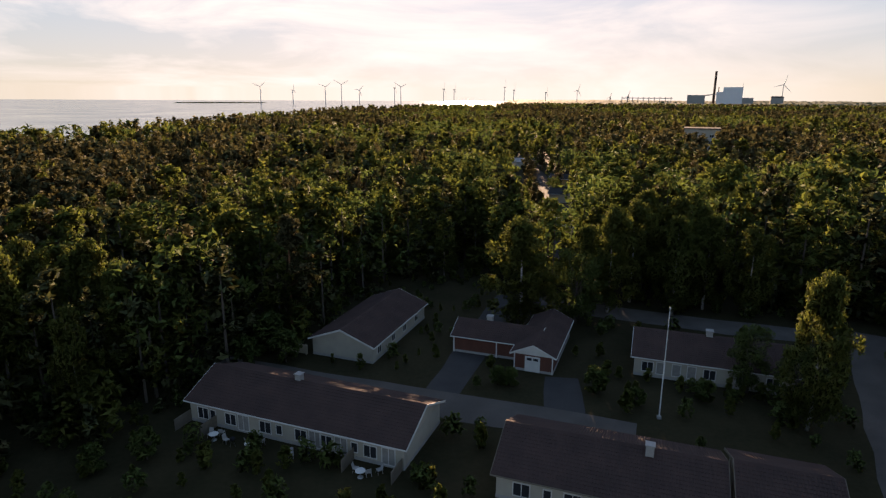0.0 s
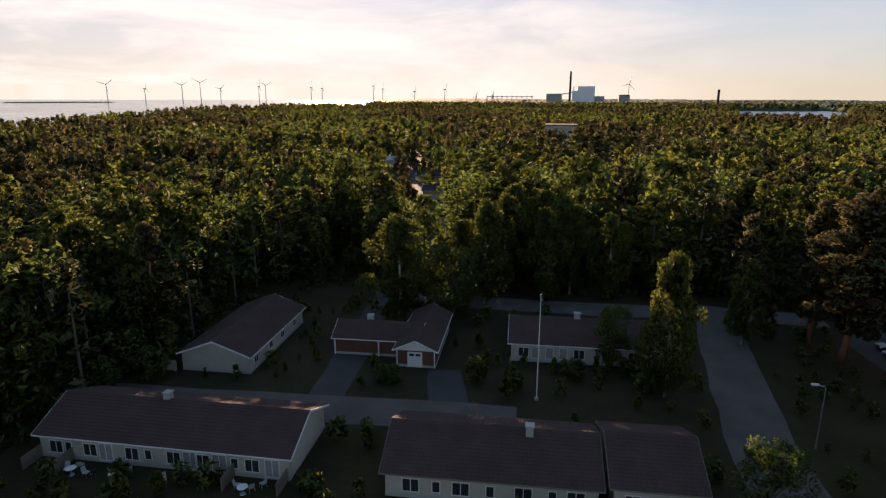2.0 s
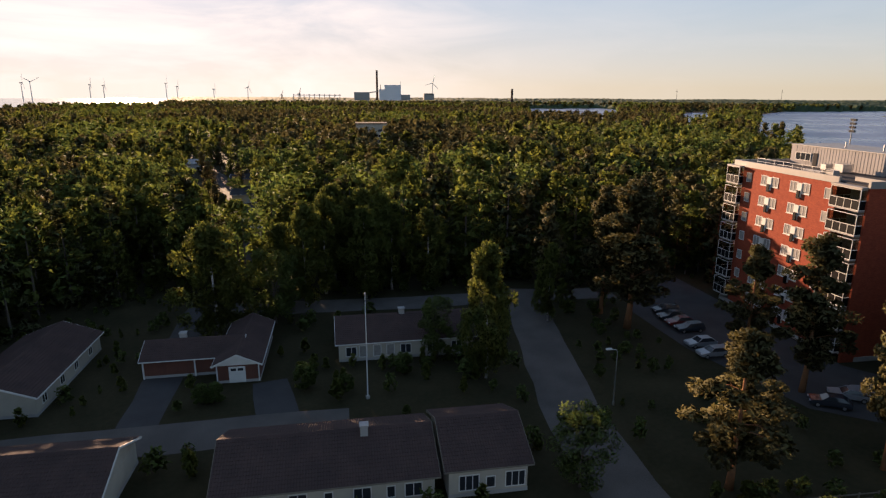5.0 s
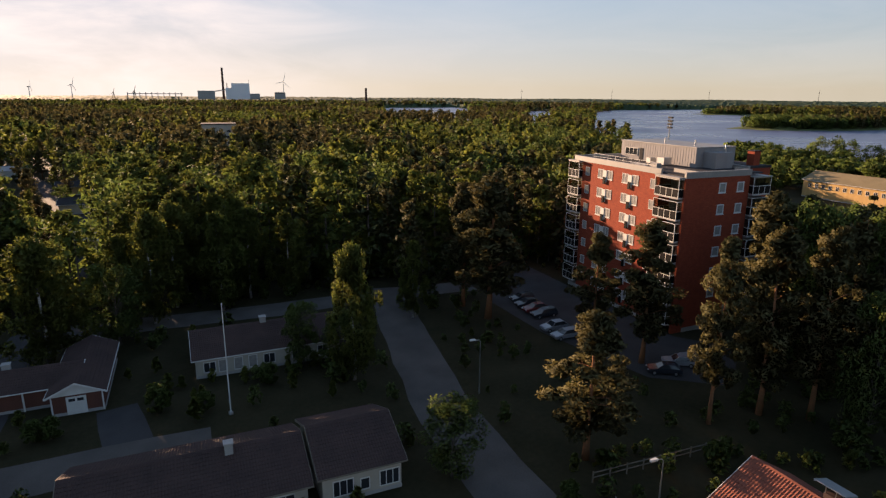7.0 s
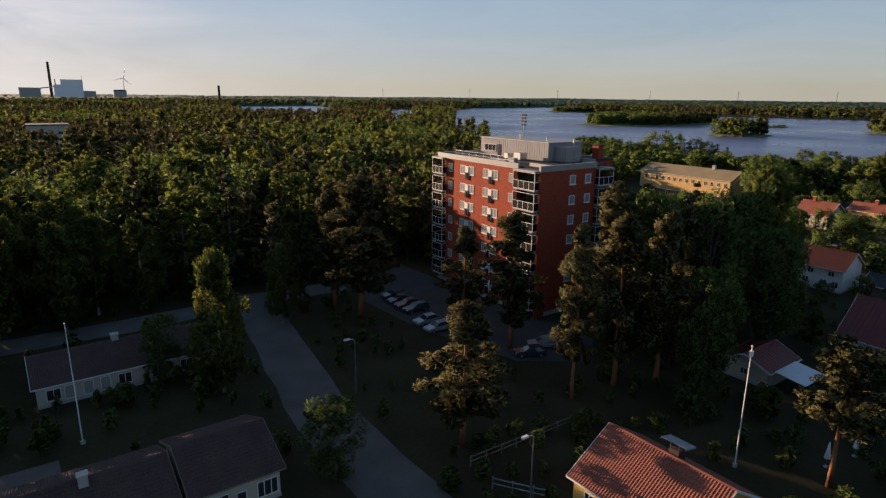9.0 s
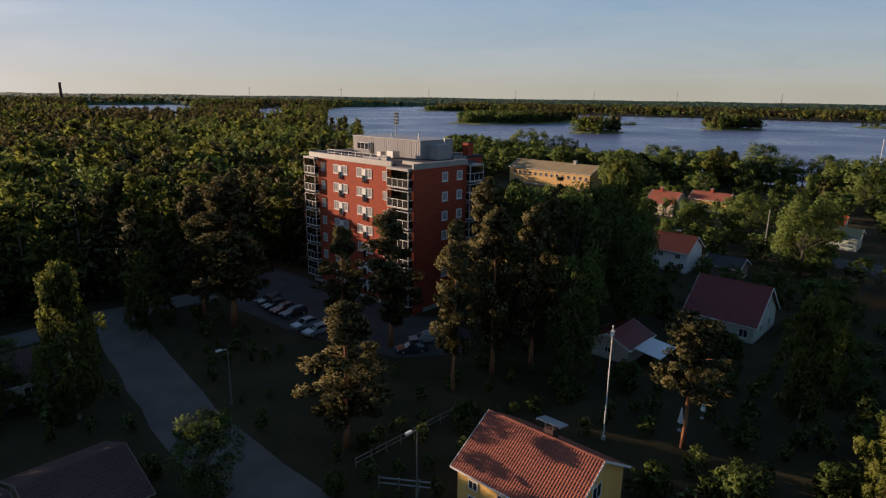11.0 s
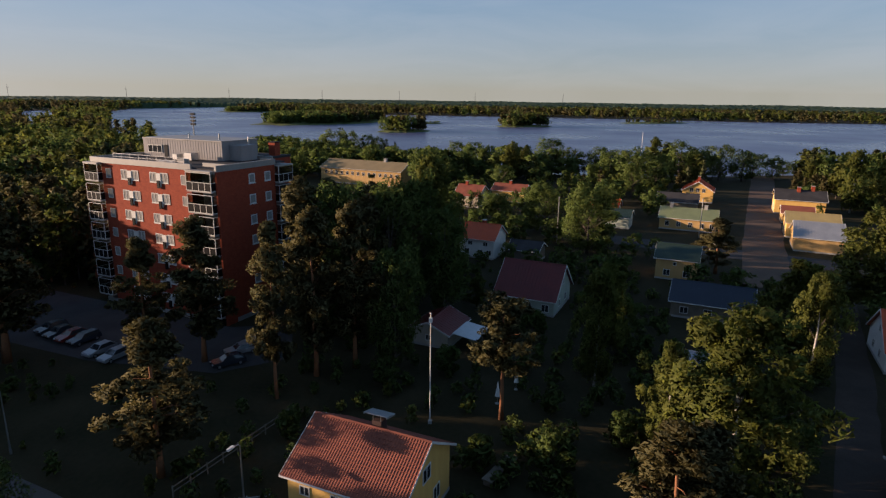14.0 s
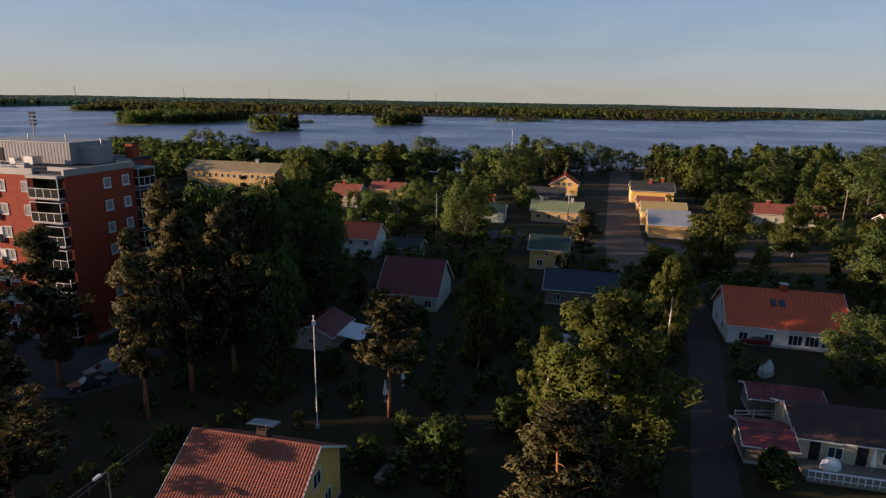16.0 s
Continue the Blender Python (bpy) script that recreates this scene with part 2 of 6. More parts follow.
M = {
    "balcony_glass": glazing_material(),
    "grass": material("grass", (0.02, 0.019, 0.008), (0.042, 0.034, 0.017), 0.95, scale=0.16, fine=1.7, bump=1.0),
    "asphalt": material("asphalt", (0.066, 0.062, 0.06), (0.042, 0.04, 0.04), 0.9, scale=0.25, fine=9, bump=0.3),
    "road": material("worn_pale_asphalt", (0.115, 0.1, 0.088), (0.07, 0.062, 0.056), 0.95, scale=0.22, fine=7, bump=0.4),
    "panel": material("dark_railing_glass", (0.006, 0.006, 0.007), (0.004, 0.004, 0.005), 0.4, scale=2, fine=30, bump=0, spec=0.1),
    "gravel": material("gravel", (0.12, 0.108, 0.096), (0.075, 0.068, 0.062), 0.95, scale=0.3, fine=14, bump=0.5),
    "dirt": material("dark_worn_asphalt", (0.065, 0.05, 0.04), (0.04, 0.032, 0.026), 0.95, scale=0.35, fine=5, bump=0.4),
    "sand": material("sandy_street", (0.14, 0.094, 0.068), (0.09, 0.063, 0.048), 0.95, scale=0.12, fine=6, bump=0.4),
    "brick": brick_material(),
    "white": material("white_paint", (0.62, 0.61, 0.58), (0.52, 0.51, 0.48), 0.6, scale=1.0, fine=30, bump=0.05),
    "cream": material("cream_render", (0.42, 0.38, 0.31), (0.34, 0.31, 0.26), 0.85, scale=0.7, fine=25, bump=0.15),
    "grey_panel": material("grey_sheet_cladding", (0.26, 0.25, 0.235), (0.2, 0.19, 0.18), 0.5, metal=0.1, scale=0.6, fine=18, bump=0.08, stretch=(1, 1, 0.1)),
    "yellow": material("yellow_boards", (0.66, 0.42, 0.13), (0.55, 0.33, 0.1), 0.8, scale=1.2, fine=20, bump=0.25, stretch=(1, 1, 0.15)),
    "ochre": material("ochre_boards", (0.5, 0.33, 0.14), (0.4, 0.25, 0.1), 0.8, scale=1.2, fine=20, bump=0.25, stretch=(1, 1, 0.15)),
    "green_wall": material("grey_green_boards", (0.36, 0.4, 0.33), (0.28, 0.31, 0.26), 0.8, scale=1.2, fine=20, bump=0.25, stretch=(1, 1, 0.15)),
    "beige": material("beige_boards", (0.42, 0.37, 0.27), (0.34, 0.3, 0.22), 0.8, scale=1.2, fine=20, bump=0.25, stretch=(1, 1, 0.15)),
    "red_wood": material("brown_red_boards", (0.15, 0.062, 0.044), (0.1, 0.045, 0.034), 0.85, scale=1.2, fine=20, bump=0.25, stretch=(1, 1, 0.15)),
    "roof_brown": material("brown_concrete_tiles", (0.08, 0.05, 0.044), (0.05, 0.034, 0.031), 0.85, scale=0.5, fine=9, bump=0.3),
    "roof_tile": material("red_clay_tiles", (0.25, 0.083, 0.052), (0.155, 0.054, 0.038), 0.8, scale=0.5, fine=9, bump=0.3),
    "roof_dark": material("dark_felt_roofing", (0.055, 0.053, 0.055), (0.03, 0.03, 0.032), 0.9, scale=0.4, fine=12, bump=0.3),
    "roof_red": material("dark_red_sheet_roof", (0.14, 0.021, 0.016), (0.095, 0.016, 0.013), 0.45, metal=0.1, scale=0.5, fine=10, bump=0.05),
    "roof_orange": material("orange_red_sheet_roof", (0.5, 0.085, 0.02), (0.37, 0.064, 0.02), 0.5, metal=0.1, scale=0.5, fine=10, bump=0.05),
    "roof_green": material("green_sheet_roof", (0.028, 0.05, 0.034), (0.02, 0.036, 0.025), 0.5, metal=0.1, scale=0.5, fine=10, bump=0.05),
    "roof_lime": material("pale_green_sheet_roof", (0.24, 0.27, 0.12), (0.18, 0.2, 0.1), 0.5, metal=0.1, scale=0.5, fine=10, bump=0.05),
    "roof_blue": material("dark_blue_sheet_roof", (0.02, 0.026, 0.04), (0.015, 0.02, 0.03), 0.5, metal=0.1, scale=0.5, fine=10, bump=0.05),
    "roof_ochre": material("ochre_sheet_roof", (0.42, 0.32, 0.12), (0.33, 0.25, 0.1), 0.5, metal=0.1, scale=0.5, fine=10, bump=0.05),
    "roof_grey": material("grey_sheet_roof", (0.34, 0.35, 0.36), (0.26, 0.27, 0.28), 0.45, metal=0.3, scale=0.5, fine=10, bump=0.05),
    "roof_tan": material("tan_felt_roof", (0.24, 0.19, 0.11), (0.18, 0.145, 0.085), 0.85, scale=0.3, fine=8, bump=0.2),
    "metal": material("galvanised_steel", (1 / 1.9, 1 / 1.9, 1 / 1.9), (0.4, 0.4, 0.41), 0.35, metal=0.9, scale=2, fine=30, bump=0.03),
    "tin": material("pale_metal_sheet", (0.45, 0.46, 0.48), (0.36, 0.37, 0.39), 0.3, metal=0.5, scale=2, fine=30, bump=0.03),
    "black": material("black_metal", (0.022, 0.022, 0.024), (0.016, 0.016, 0.018), 0.8, scale=2, fine=30, bump=0.03, spec=0.15),
    "pent": material("grey_profiled_cladding", (0.27, 0.26, 0.26), (0.21, 0.2, 0.2), 0.6, scale=0.6, fine=18, bump=0.08, stretch=(1, 1, 0.1)),
    "concrete": material("concrete", (0.36, 0.35, 0.33), (0.27, 0.26, 0.25), 0.9, scale=0.8, fine=14, bump=0.2),
    "wood": material("weathered_wood", (0.2, 0.17, 0.13), (0.13, 0.11, 0.09), 0.85, scale=1.5, fine=20, bump=0.3),
    "pine_bark": material("pine_bark", (0.3, 0.13, 0.06), (0.16, 0.085, 0.05), 0.95, scale=1.2, fine=12, bump=0.6, stretch=(1, 1, 0.4)),
    "birch_bark": material("birch_bark", (0.55, 0.52, 0.47), (0.12, 0.11, 0.1), 0.85, scale=1.6, fine=10, bump=0.3, stretch=(1, 1, 2.5)),
    "dark_bark": material("grey_bark", (0.11, 0.09, 0.075), (0.07, 0.06, 0.05), 0.95, scale=1.5, fine=12, bump=0.6, stretch=(1, 1, 0.4)),
    "leaf_birch": material("birch_leaves", (0.075, 0.098, 0.026), (0.118, 0.128, 0.034), 0.85, scale=0.4, fine=3, bump=0, island=0.3, translucent=0.46),
    "leaf_pine": material("pine_needles", (0.072, 0.074, 0.034), (0.11, 0.096, 0.042), 0.85, scale=0.4, fine=3, bump=0, island=0.3, translucent=0.22),
    "leaf_broad": material("broad_leaves", (0.062, 0.1, 0.028), (0.1, 0.13, 0.038), 0.85, scale=0.4, fine=3, bump=0, island=0.3, translucent=0.33),
    "leaf_spruce": material("spruce_needles", (0.058, 0.072, 0.031), (0.088, 0.094, 0.042), 0.85, scale=0.4, fine=3, bump=0, island=0.3, translucent=0.18),
    "woods": material("distant_tree_canopy", (0.025, 0.045, 0.018), (0.05, 0.07, 0.025), 0.9, scale=0.012, fine=0.35, bump=0.6),
    "reed": material("shore_reeds", (0.13, 0.15, 0.05), (0.09, 0.11, 0.04), 0.9, scale=0.02, fine=0.5, bump=0.3),
    "lake": water_material("lake_water", (0.07, 0.085, 0.17), 0.3, 0.3, 0.35),
    "wake": water_material("calm_wake_water", (0.12, 0.14, 0.22), 0.42, 0.2, 0.5),
    "sea": water_material("sea_water", (0.03, 0.05, 0.08), 0.14, 0.35, 0.12),
    "glass": material("dark_window_glass", (0.02, 0.023, 0.028), (0.03, 0.033, 0.038), 0.06, scale=0.8, fine=3, bump=0.0, spec=0.6),
    "curtain": material("pale_curtain", (0.3, 0.29, 0.27), (0.2, 0.19, 0.18), 0.9, scale=2, fine=20, bump=0.1),
    "car_dark": material("dark_car_paint", (0.03, 0.035, 0.045), (0.022, 0.026, 0.035), 0.2, scale=1, fine=10, bump=0),
    "car_red": material("dark_red_car_paint", (0.16, 0.02, 0.02), (0.12, 0.018, 0.018), 0.25, scale=1, fine=10, bump=0),
    "car_silver": material("silver_car_paint", (0.3, 0.31, 0.33), (0.25, 0.26, 0.28), 0.3, metal=0.3, scale=1, fine=10, bump=0),
    "rubber": material("tyre_rubber", (0.02, 0.02, 0.02), (0.03, 0.03, 0.03), 0.85, scale=3, fine=30, bump=0.1),
    # distance haze is put into this base colour as extra paleness
    "plant_wall": material("haze_paled_cladding", (0.78, 0.76, 0.77), (0.7, 0.68, 0.7), 0.6, scale=0.02, fine=0.2, bump=0),
    "cloth": material("white_canvas", (0.72, 0.71, 0.68), (0.6, 0.59, 0.57), 0.9, scale=2, fine=20, bump=0.1),
}


# ---- mesh tools ----
class Build:
    """Collects boxes, prisms and tubes into one mesh."""

    def __init__(self):
        self.v, self.f = [], []

    def add(self, verts, faces, m=None):
        k = len(self.v)
        self.v += [tuple(m @ Vector(p)) if m else tuple(p) for p in verts]
        self.f += [tuple(i + k for i in f) for f in faces]
        return self

    def box(self, x0, y0, z0, x1, y1, z1, m=None):
        p = [(x, y, z) for z in (z0, z1) for x, y in ((x0, y0), (x1, y0), (x1, y1), (x0, y1))]
        return self.add(p, [(3, 2, 1, 0), (4, 5, 6, 7), (0, 1, 5, 4), (1, 2, 6, 5), (2, 3, 7, 6), (3, 0, 4, 7)], m)

    def prism(self, ring, up, m=None):
        """A closed plan ring (counter-clockwise 3D points) pushed along the vector up."""
        n = len(ring)
        top = [tuple(Vector(p) + Vector(up)) for p in ring]
        return self.add(list(ring) + top, [tuple(reversed(range(n))), tuple(range(n, 2 * n))] +
                        [(i, (i + 1) % n, n + (i + 1) % n, n + i) for i in range(n)], m)

    def tube(self, path, radii, sides=6, caps=True):
        """A tapered tube along points."""
        k, rings = len(self.v), []
        for i, p in enumerate(path):
            a = Vector(path[max(i - 1, 0)])
            b = Vector(path[min(i + 1, len(path) - 1)])
            d = (b - a).normalized()
            s = d.orthogonal().normalized() if abs(d.z) < 0.99 else Vector((1, 0, 0))
            w = d.cross(s)
            rings.append([tuple(Vector(p) + radii[i] * (math.cos(2 * math.pi * j / sides) * s + math.sin(2 * math.pi * j / sides) * w)) for j in range(sides)])
        vs = [q for r in rings for q in r]
        fs = [(i * sides + j, i * sides + (j + 1) % sides, (i + 1) * sides + (j + 1) % sides, (i + 1) * sides + j)
              for i in range(len(path) - 1) for j in range(sides)]
        if caps:
            fs += [tuple(reversed(range(sides))), tuple(range((len(path) - 1) * sides, len(path) * sides))]
        return self.add(vs, fs)

    def mesh(self, name, mat, smooth=False):
        me = bpy.data.meshes.new(name)
        me.from_pydata(self.v, [], self.f)
        me.materials.append(M[mat])
        if smooth:
            me.polygons.foreach_set("use_smooth", [True] * len(me.polygons))
        return me


def part(name, b, mat, parent, label="", smooth=False):
    """One mesh object under a thing or a part."""
    ob = new(name, b.mesh(name, mat, smooth) if isinstance(b, Build) else b)
    ob.parent = parent
    if label:
        ob["label"] = label
    return ob


def empty(name, m, label, category, group="", kind=""):
    ob = new(name)
    ob.empty_display_size = 0.2
    ob.matrix_world = m
    return tagged(ob, label, category, group, kind)


def sheet(name, pts, z, mat, label, category):
    """A flat outline laid on the ground."""
    me = bpy.data.meshes.new(name)
    me.from_pydata([(x, y, z) for x, y in pts], [], [tuple(range(len(pts)))])
    me.materials.append(M[mat])
    return tagged(new(name, me), label, category, kind="structure")


ROADS = []


def strip(name, line, width, z, mat, label, category, seed=1):
    """A road along a centre line, with slightly uneven edges."""
    rnd = random.Random(seed)
    ROADS.append((line, width / 2))
    pts = []
    for (ax, ay), (bx, by) in zip(line, line[1:]):
        n = max(1, int(math.hypot(bx - ax, by - ay) / 4))
        pts += [(ax + (bx - ax) * i / n, ay + (by - ay) * i / n) for i in range(n)]
    pts.append(line[-1])
    left, right = [], []
    for i, p in enumerate(pts):
        a, b = Vector(pts[max(i - 1, 0)]), Vector(pts[min(i + 1, len(pts) - 1)])
        d = (b - a).normalized()
        n = Vector((-d.y, d.x))
        w = width / 2
        left.append(Vector(p) + n * (w + rnd.uniform(-0.2, 0.2)))
        right.append(Vector(p) - n * (w + rnd.uniform(-0.2, 0.2)))
    k = len(pts)
    me = bpy.data.meshes.new(name)
    me.from_pydata([(p.x, p.y, z) for p in left + right], [], [(i, k + i, k + i + 1, i + 1) for i in range(k - 1)])
    me.materials.append(M[mat])
    return tagged(new(name, me), label, category, kind="structure")


# ---- ground, water, roads ----
SEA_EDGE = [(-5200, 60), (-360, 300), (-285, 395), (-250, 500), (-205, 1114), (-60, 1450), (120, 1500), (190, 1900), (280, 3000), (399, 3958), (600, 5200), (-5200, 5200)]
LAKE_EDGE = [(313, -160), (285, -60), (300, 30), (340, 110), (430, 215), (445, 285), (520, 340), (760, 500), (980, 650), (1150, 760), (1435, 889), (1873, 805), (1771, 689),
             (1395, 603), (1258, 465), (1245, 168), (1240, -87), (1141, -461), (1139, -674), (1305, -887), (1534, -1406), (900, -1500), (420, -640), (340, -270)]
INLET = [(530, 695), (1050, 1380), (1290, 1340), (1190, 1190), (625, 614)]
CREEK = [(556, 452), (1120, 930), (1180, 900), (575, 438)]
g = 5200
ground = sheet("ground", [(-g, -g), (g, -g), (g, g), (-g, g)], 0.0, "grass", "dark green grass and forest floor, flat", "ground")
sheet("sea", SEA_EDGE,
      0.06, "sea", "open pale blue sea shining under the low sun", "sea")
sheet("lake", LAKE_EDGE,
      0.06, "lake", "broad blue lake with small wooded islands", "lake")
sheet("inlet", INLET, 0.06, "lake", "narrow strip of bright water among woods", "water")
sheet("creek", CREEK, 0.06, "lake", "narrow creek of bright water among woods", "water")
strip("road", [(29.5, 8.5), (36.9, 29.4), (42.0, 44.0), (49.3, 57.7), (57.0, 72.0), (66.0, 86.0)], 7.0, 0.03, "road", "grey asphalt road with worn soft edges", "road")
strip("side_road", [(16.0, 100.4), (20.7, 98.5), (44.4, 89.1), (64.2, 82.9), (78.7, 76.6)], 6.2, 0.025, "gravel", "pale gravel side road behind the row houses", "road", 2)
strip("drive", [(-30.9, 74.4), (-5.1, 65.6), (10.2, 60.9), (20.4, 57.3)], 6.0, 0.022, "road", "grey asphalt drive between row houses", "drive", 3)
strip("drive", [(-1.0, 65.0), (3.1, 77.5), (8.3, 94.3), (14.5, 111.2)], 4.6, 0.019, "asphalt", "narrow asphalt drive beside the garages", "drive", 4)
strip("drive", [(13.3, 58.9), (15.0, 71.3)], 4.4, 0.016, "asphalt", "asphalt drive up to a garage", "drive", 5)
strip("lane", [(114.9, -67.7), (96.7, -58.6), (75.7, -48.5), (43.7, -31.7), (24.5, -21.5)], 4.2, 0.03, "dirt", "dark asphalt lane between gardens", "lane", 6)
strip("wake", [(418, -390), (437, -373), (483, -374), (537, -375), (587, -383), (650, -414), (703, -459), (773, -545), (805, -628)], 9, 0.09, "wake", "pale curved boat wake on the lake", "wake", 21)
strip("street", [(115.1, -54.0), (156.6, -70.4), (296.7, -127.7)], 9.5, 0.03, "sand", "wide sandy street between wooden houses", "street", 7)
strip("street", [(157.4, -23.5), (141.3, -60.3), (121.8, -107.0), (98.1, -168.6)], 10, 0.025, "asphalt", "grey street crossing the old town", "street", 8)
sheet("parking_lot", [(97.8, 79.9), (83.6, 38.7), (86.4, 29.9), (73.7, 25.8), (68.1, 34.1), (69.9, 52.6), (74.3, 67.2), (85.1, 81.9)], 0.035, "asphalt", "asphalt parking lot in front of the flats", "parking lot")


# ---- houses ----
def window(parent, m, w, h, frame="white", split=2, name="window", glass="glass", bar=0.08):
    """A window in its local wall plane: x along the wall, z up, y outward negative."""
    x1, z1 = w - bar, h - bar
    vs = [(x, y, z) for y in (-0.07, 0.02) for x, z in ((0, 0), (w, 0), (w, h), (0, h), (bar, bar), (x1, bar), (x1, z1), (bar, z1))]
    fs = []
    for i in range(4):
        j = (i + 1) % 4
        fs += [(i, j, 4 + j, 4 + i), (8 + j, 8 + i, 12 + i, 12 + j), (j, i, 8 + i, 8 + j), (4 + i, 4 + j, 12 + j, 12 + i)]
    fr = part(name, Build().add(vs, fs, m), frame, parent)
    part("pane", Build().box(bar, -0.03, bar, w - bar, 0.0, h - bar, m), glass, fr, "dark glass" if glass == "glass" else "pale curtain behind glass")
    for i in range(1, split):
        x = w * i / split
        part("mullion", Build().box(x - 0.035, -0.065, bar, x + 0.035, -0.031, h - bar, m), frame, fr)
    return fr


def door(parent, m, w, h, mat="wood"):
    d = part("door", Build().box(0, -0.06, 0, w, 0.02, h, m), mat, parent)
    part("handle", Build().box(w - 0.16, -0.12, h * 0.48, w - 0.08, -0.06, h * 0.52, m), "metal", d)
    return d


def side(kind, L, W, o):
    """The wall plane of a side: front, back, left or right of a house."""
    return {"front": pose(o, o, 0), "right": pose(L - o, o, 0, 0, 0, 90), "back": pose(L - o, W - o, 0, 0, 0, 180), "left": pose(o, W - o, 0, 0, 0, -90)}[kind]


def slope(L, run, rise, thick, tiles):
    """A roof slope from the eave (y=0, z=0) up to the ridge (y=run, z=rise); waves of tiles or standing seams on top."""
    b = Build()
    if tiles == "tile":
        rows, step = max(3, int(run / 0.36)), 0.25
        xs = [i * step / 4 for i in range(int(L / step) * 4 + 1)]
        xs = [x * L / xs[-1] for x in xs]
        vs, n = [], len(xs)
        for r in range(rows):
            for e, lift in ((r, 0.045), (r + 1, 0.0)):
                for i, x in enumerate(xs):
                    vs.append((x, run * e / rows, rise * e / rows + lift + 0.025 * math.cos(i * math.pi / 2)))
        fs = [(r * n + i, r * n + i + 1, (r + 1) * n + i + 1, (r + 1) * n + i) for r in range(2 * rows - 1) for i in range(n - 1)]
        b.add(vs, fs)
        b.prism([(0, 0, -thick), (0, 0, -0.03), (0, run, rise - 0.03), (0, run, rise - thick)], (L, 0, 0))
    elif tiles == "seam":
        n = max(2, int(L / 0.6))
        ring = [(L, 0, -thick), (0, 0, -thick), (0, 0, 0)]
        for i in range(n + 1):
            x = min(max(L * i / n, 0.03), L - 0.03)
            ring += [(x - 0.02, 0, 0), (x - 0.02, 0, 0.05), (x + 0.02, 0, 0.05), (x + 0.02, 0, 0)]
        b.prism((ring + [(L, 0, 0)])[::-1], (0, run, rise))
    else:
        n = max(2, int(run / 1.0))
        ring = [(0, run, rise - thick), (0, 0, -thick)]
        for i in range(n):
            ring += [(0, run * i / n, rise * i / n), (0, run * i / n, rise * i / n + 0.02)]
        b.prism(ring + [(0, run, rise)], (L, 0, 0))
    return b


HOUSES = []


def house(name, label, at, ang, L, W, ze, zr, wall, roof, tiles="seam", trim="white", over=0.45, category="house", chimneys=(), group=""):
    """A gabled house; at is the plan of its front left eave corner, L along the eave, W to the far eave."""
    h = empty(name, pose(at[0], at[1], 0, 0, 0, ang), label, category, group)
    HOUSES.append((h, L, W))
    o, rise = over, zr - ze
    zw = ze + rise * o / (W / 2) - 0.12
    zp = zr - 0.14
    w = Build()
    w.prism([(o, o, 0), (o, W - o, 0), (o, W - o, zw), (o, W / 2, zp), (o, o, zw)][::-1], (L - 2 * o, 0, 0))
    part("wall", w, wall, h)
    part("plinth", Build().box(o - 0.04, o - 0.04, 0, L - o + 0.04, W - o + 0.04, 0.35), "concrete", h)
    s = slope(L, W / 2, rise, 0.16, tiles)
    back = pose(L, W, ze, 0, 0, 180)
    f = Build()
    f.v, f.f = [(x, y, z + ze) for x, y, z in s.v], s.f
    r = part("roof", f, roof, h)
    k = Build()
    k.v, k.f = [tuple(back @ Vector(p)) for p in s.v], s.f
    part("roof", k, roof, h)
    part("ridge_cap", Build().prism([(0, W / 2 - 0.16, zr - 0.03), (0, W / 2, zr + 0.07), (0, W / 2 + 0.16, zr - 0.03)][::-1], (L, 0, 0)), roof, r)
    for x in (-0.05, L):
        part("bargeboard", Build().prism([(x, 0, ze - 0.2), (x, 0, ze + 0.03), (x, W / 2, zr + 0.05), (x, W / 2, zr - 0.19)][::-1], (0.05, 0, 0))
             .prism([(x, W, ze - 0.2), (x, W, ze + 0.03), (x, W / 2, zr + 0.05), (x, W / 2, zr - 0.19)], (0.05, 0, 0)), trim, r)
    for y in (-0.09, W):
        part("gutter", Build().box(0, y, ze - 0.14, L, y + 0.09, ze - 0.03), trim, r)
    for cx, cy, cw, up, mat in chimneys:
        zc = zr - abs(cy - W / 2) / (W / 2) * rise
        c = part("chimney", Build().box(cx - cw / 2, cy - cw / 2, zc - 0.6, cx + cw / 2, cy + cw / 2, zc + up), mat, h)
        part("chimney_cap", Build().box(cx - cw / 2 - 0.08, cy - cw / 2 - 0.08, zc + up, cx + cw / 2 + 0.08, cy + cw / 2 + 0.08, zc + up + 0.09), "concrete", c)
    return h


def windows(h, kind, L, W, xs, z, w, hh, o=0.45, split=2, frame="white", glass="glass"):
    base = side(kind, L, W, o)
    for x in xs:
        window(h, base @ pose(x, 0, z), w, hh, frame, split, glass=glass)


# row houses round the courtyard
h = house("row_house", "long single-storey row house, cream walls, brown tiled roof", (-28.8, 60.0), -20.6, 26.9, 10.4, 2.6, 4.7, "cream", "roof_brown", "tile", chimneys=((11.5, 5.4, 0.7, 0.7, "concrete"),), category="row house", group="row houses")
windows(h, "front", 26.9, 10.4, (1.0, 4.7, 9.2, 13.6, 16.6, 21.6), 0.55, 1.5, 1.4, split=2)
windows(h, "front", 26.9, 10.4, (2.7, 11.3, 20.2), 0.75, 0.8, 1.15, split=1)
for x in (6.4, 15.3, 18.3, 23.6):
    window(h, side("front", 26.9, 10.4, 0.45) @ pose(x, 0, 0.2), 1.5, 1.9, split=2, glass="curtain")
for x in (0.4, 3.9, 20.9, 26.2):
    part("terrace_screen", Build().box(x, -2.0, 0, x + 0.09, 0.44, 1.35), "wood", h)
part("gable_cladding", Build().box(26.46, 1.0, 0.4, 26.49, 9.4, 2.5), "cream", h)

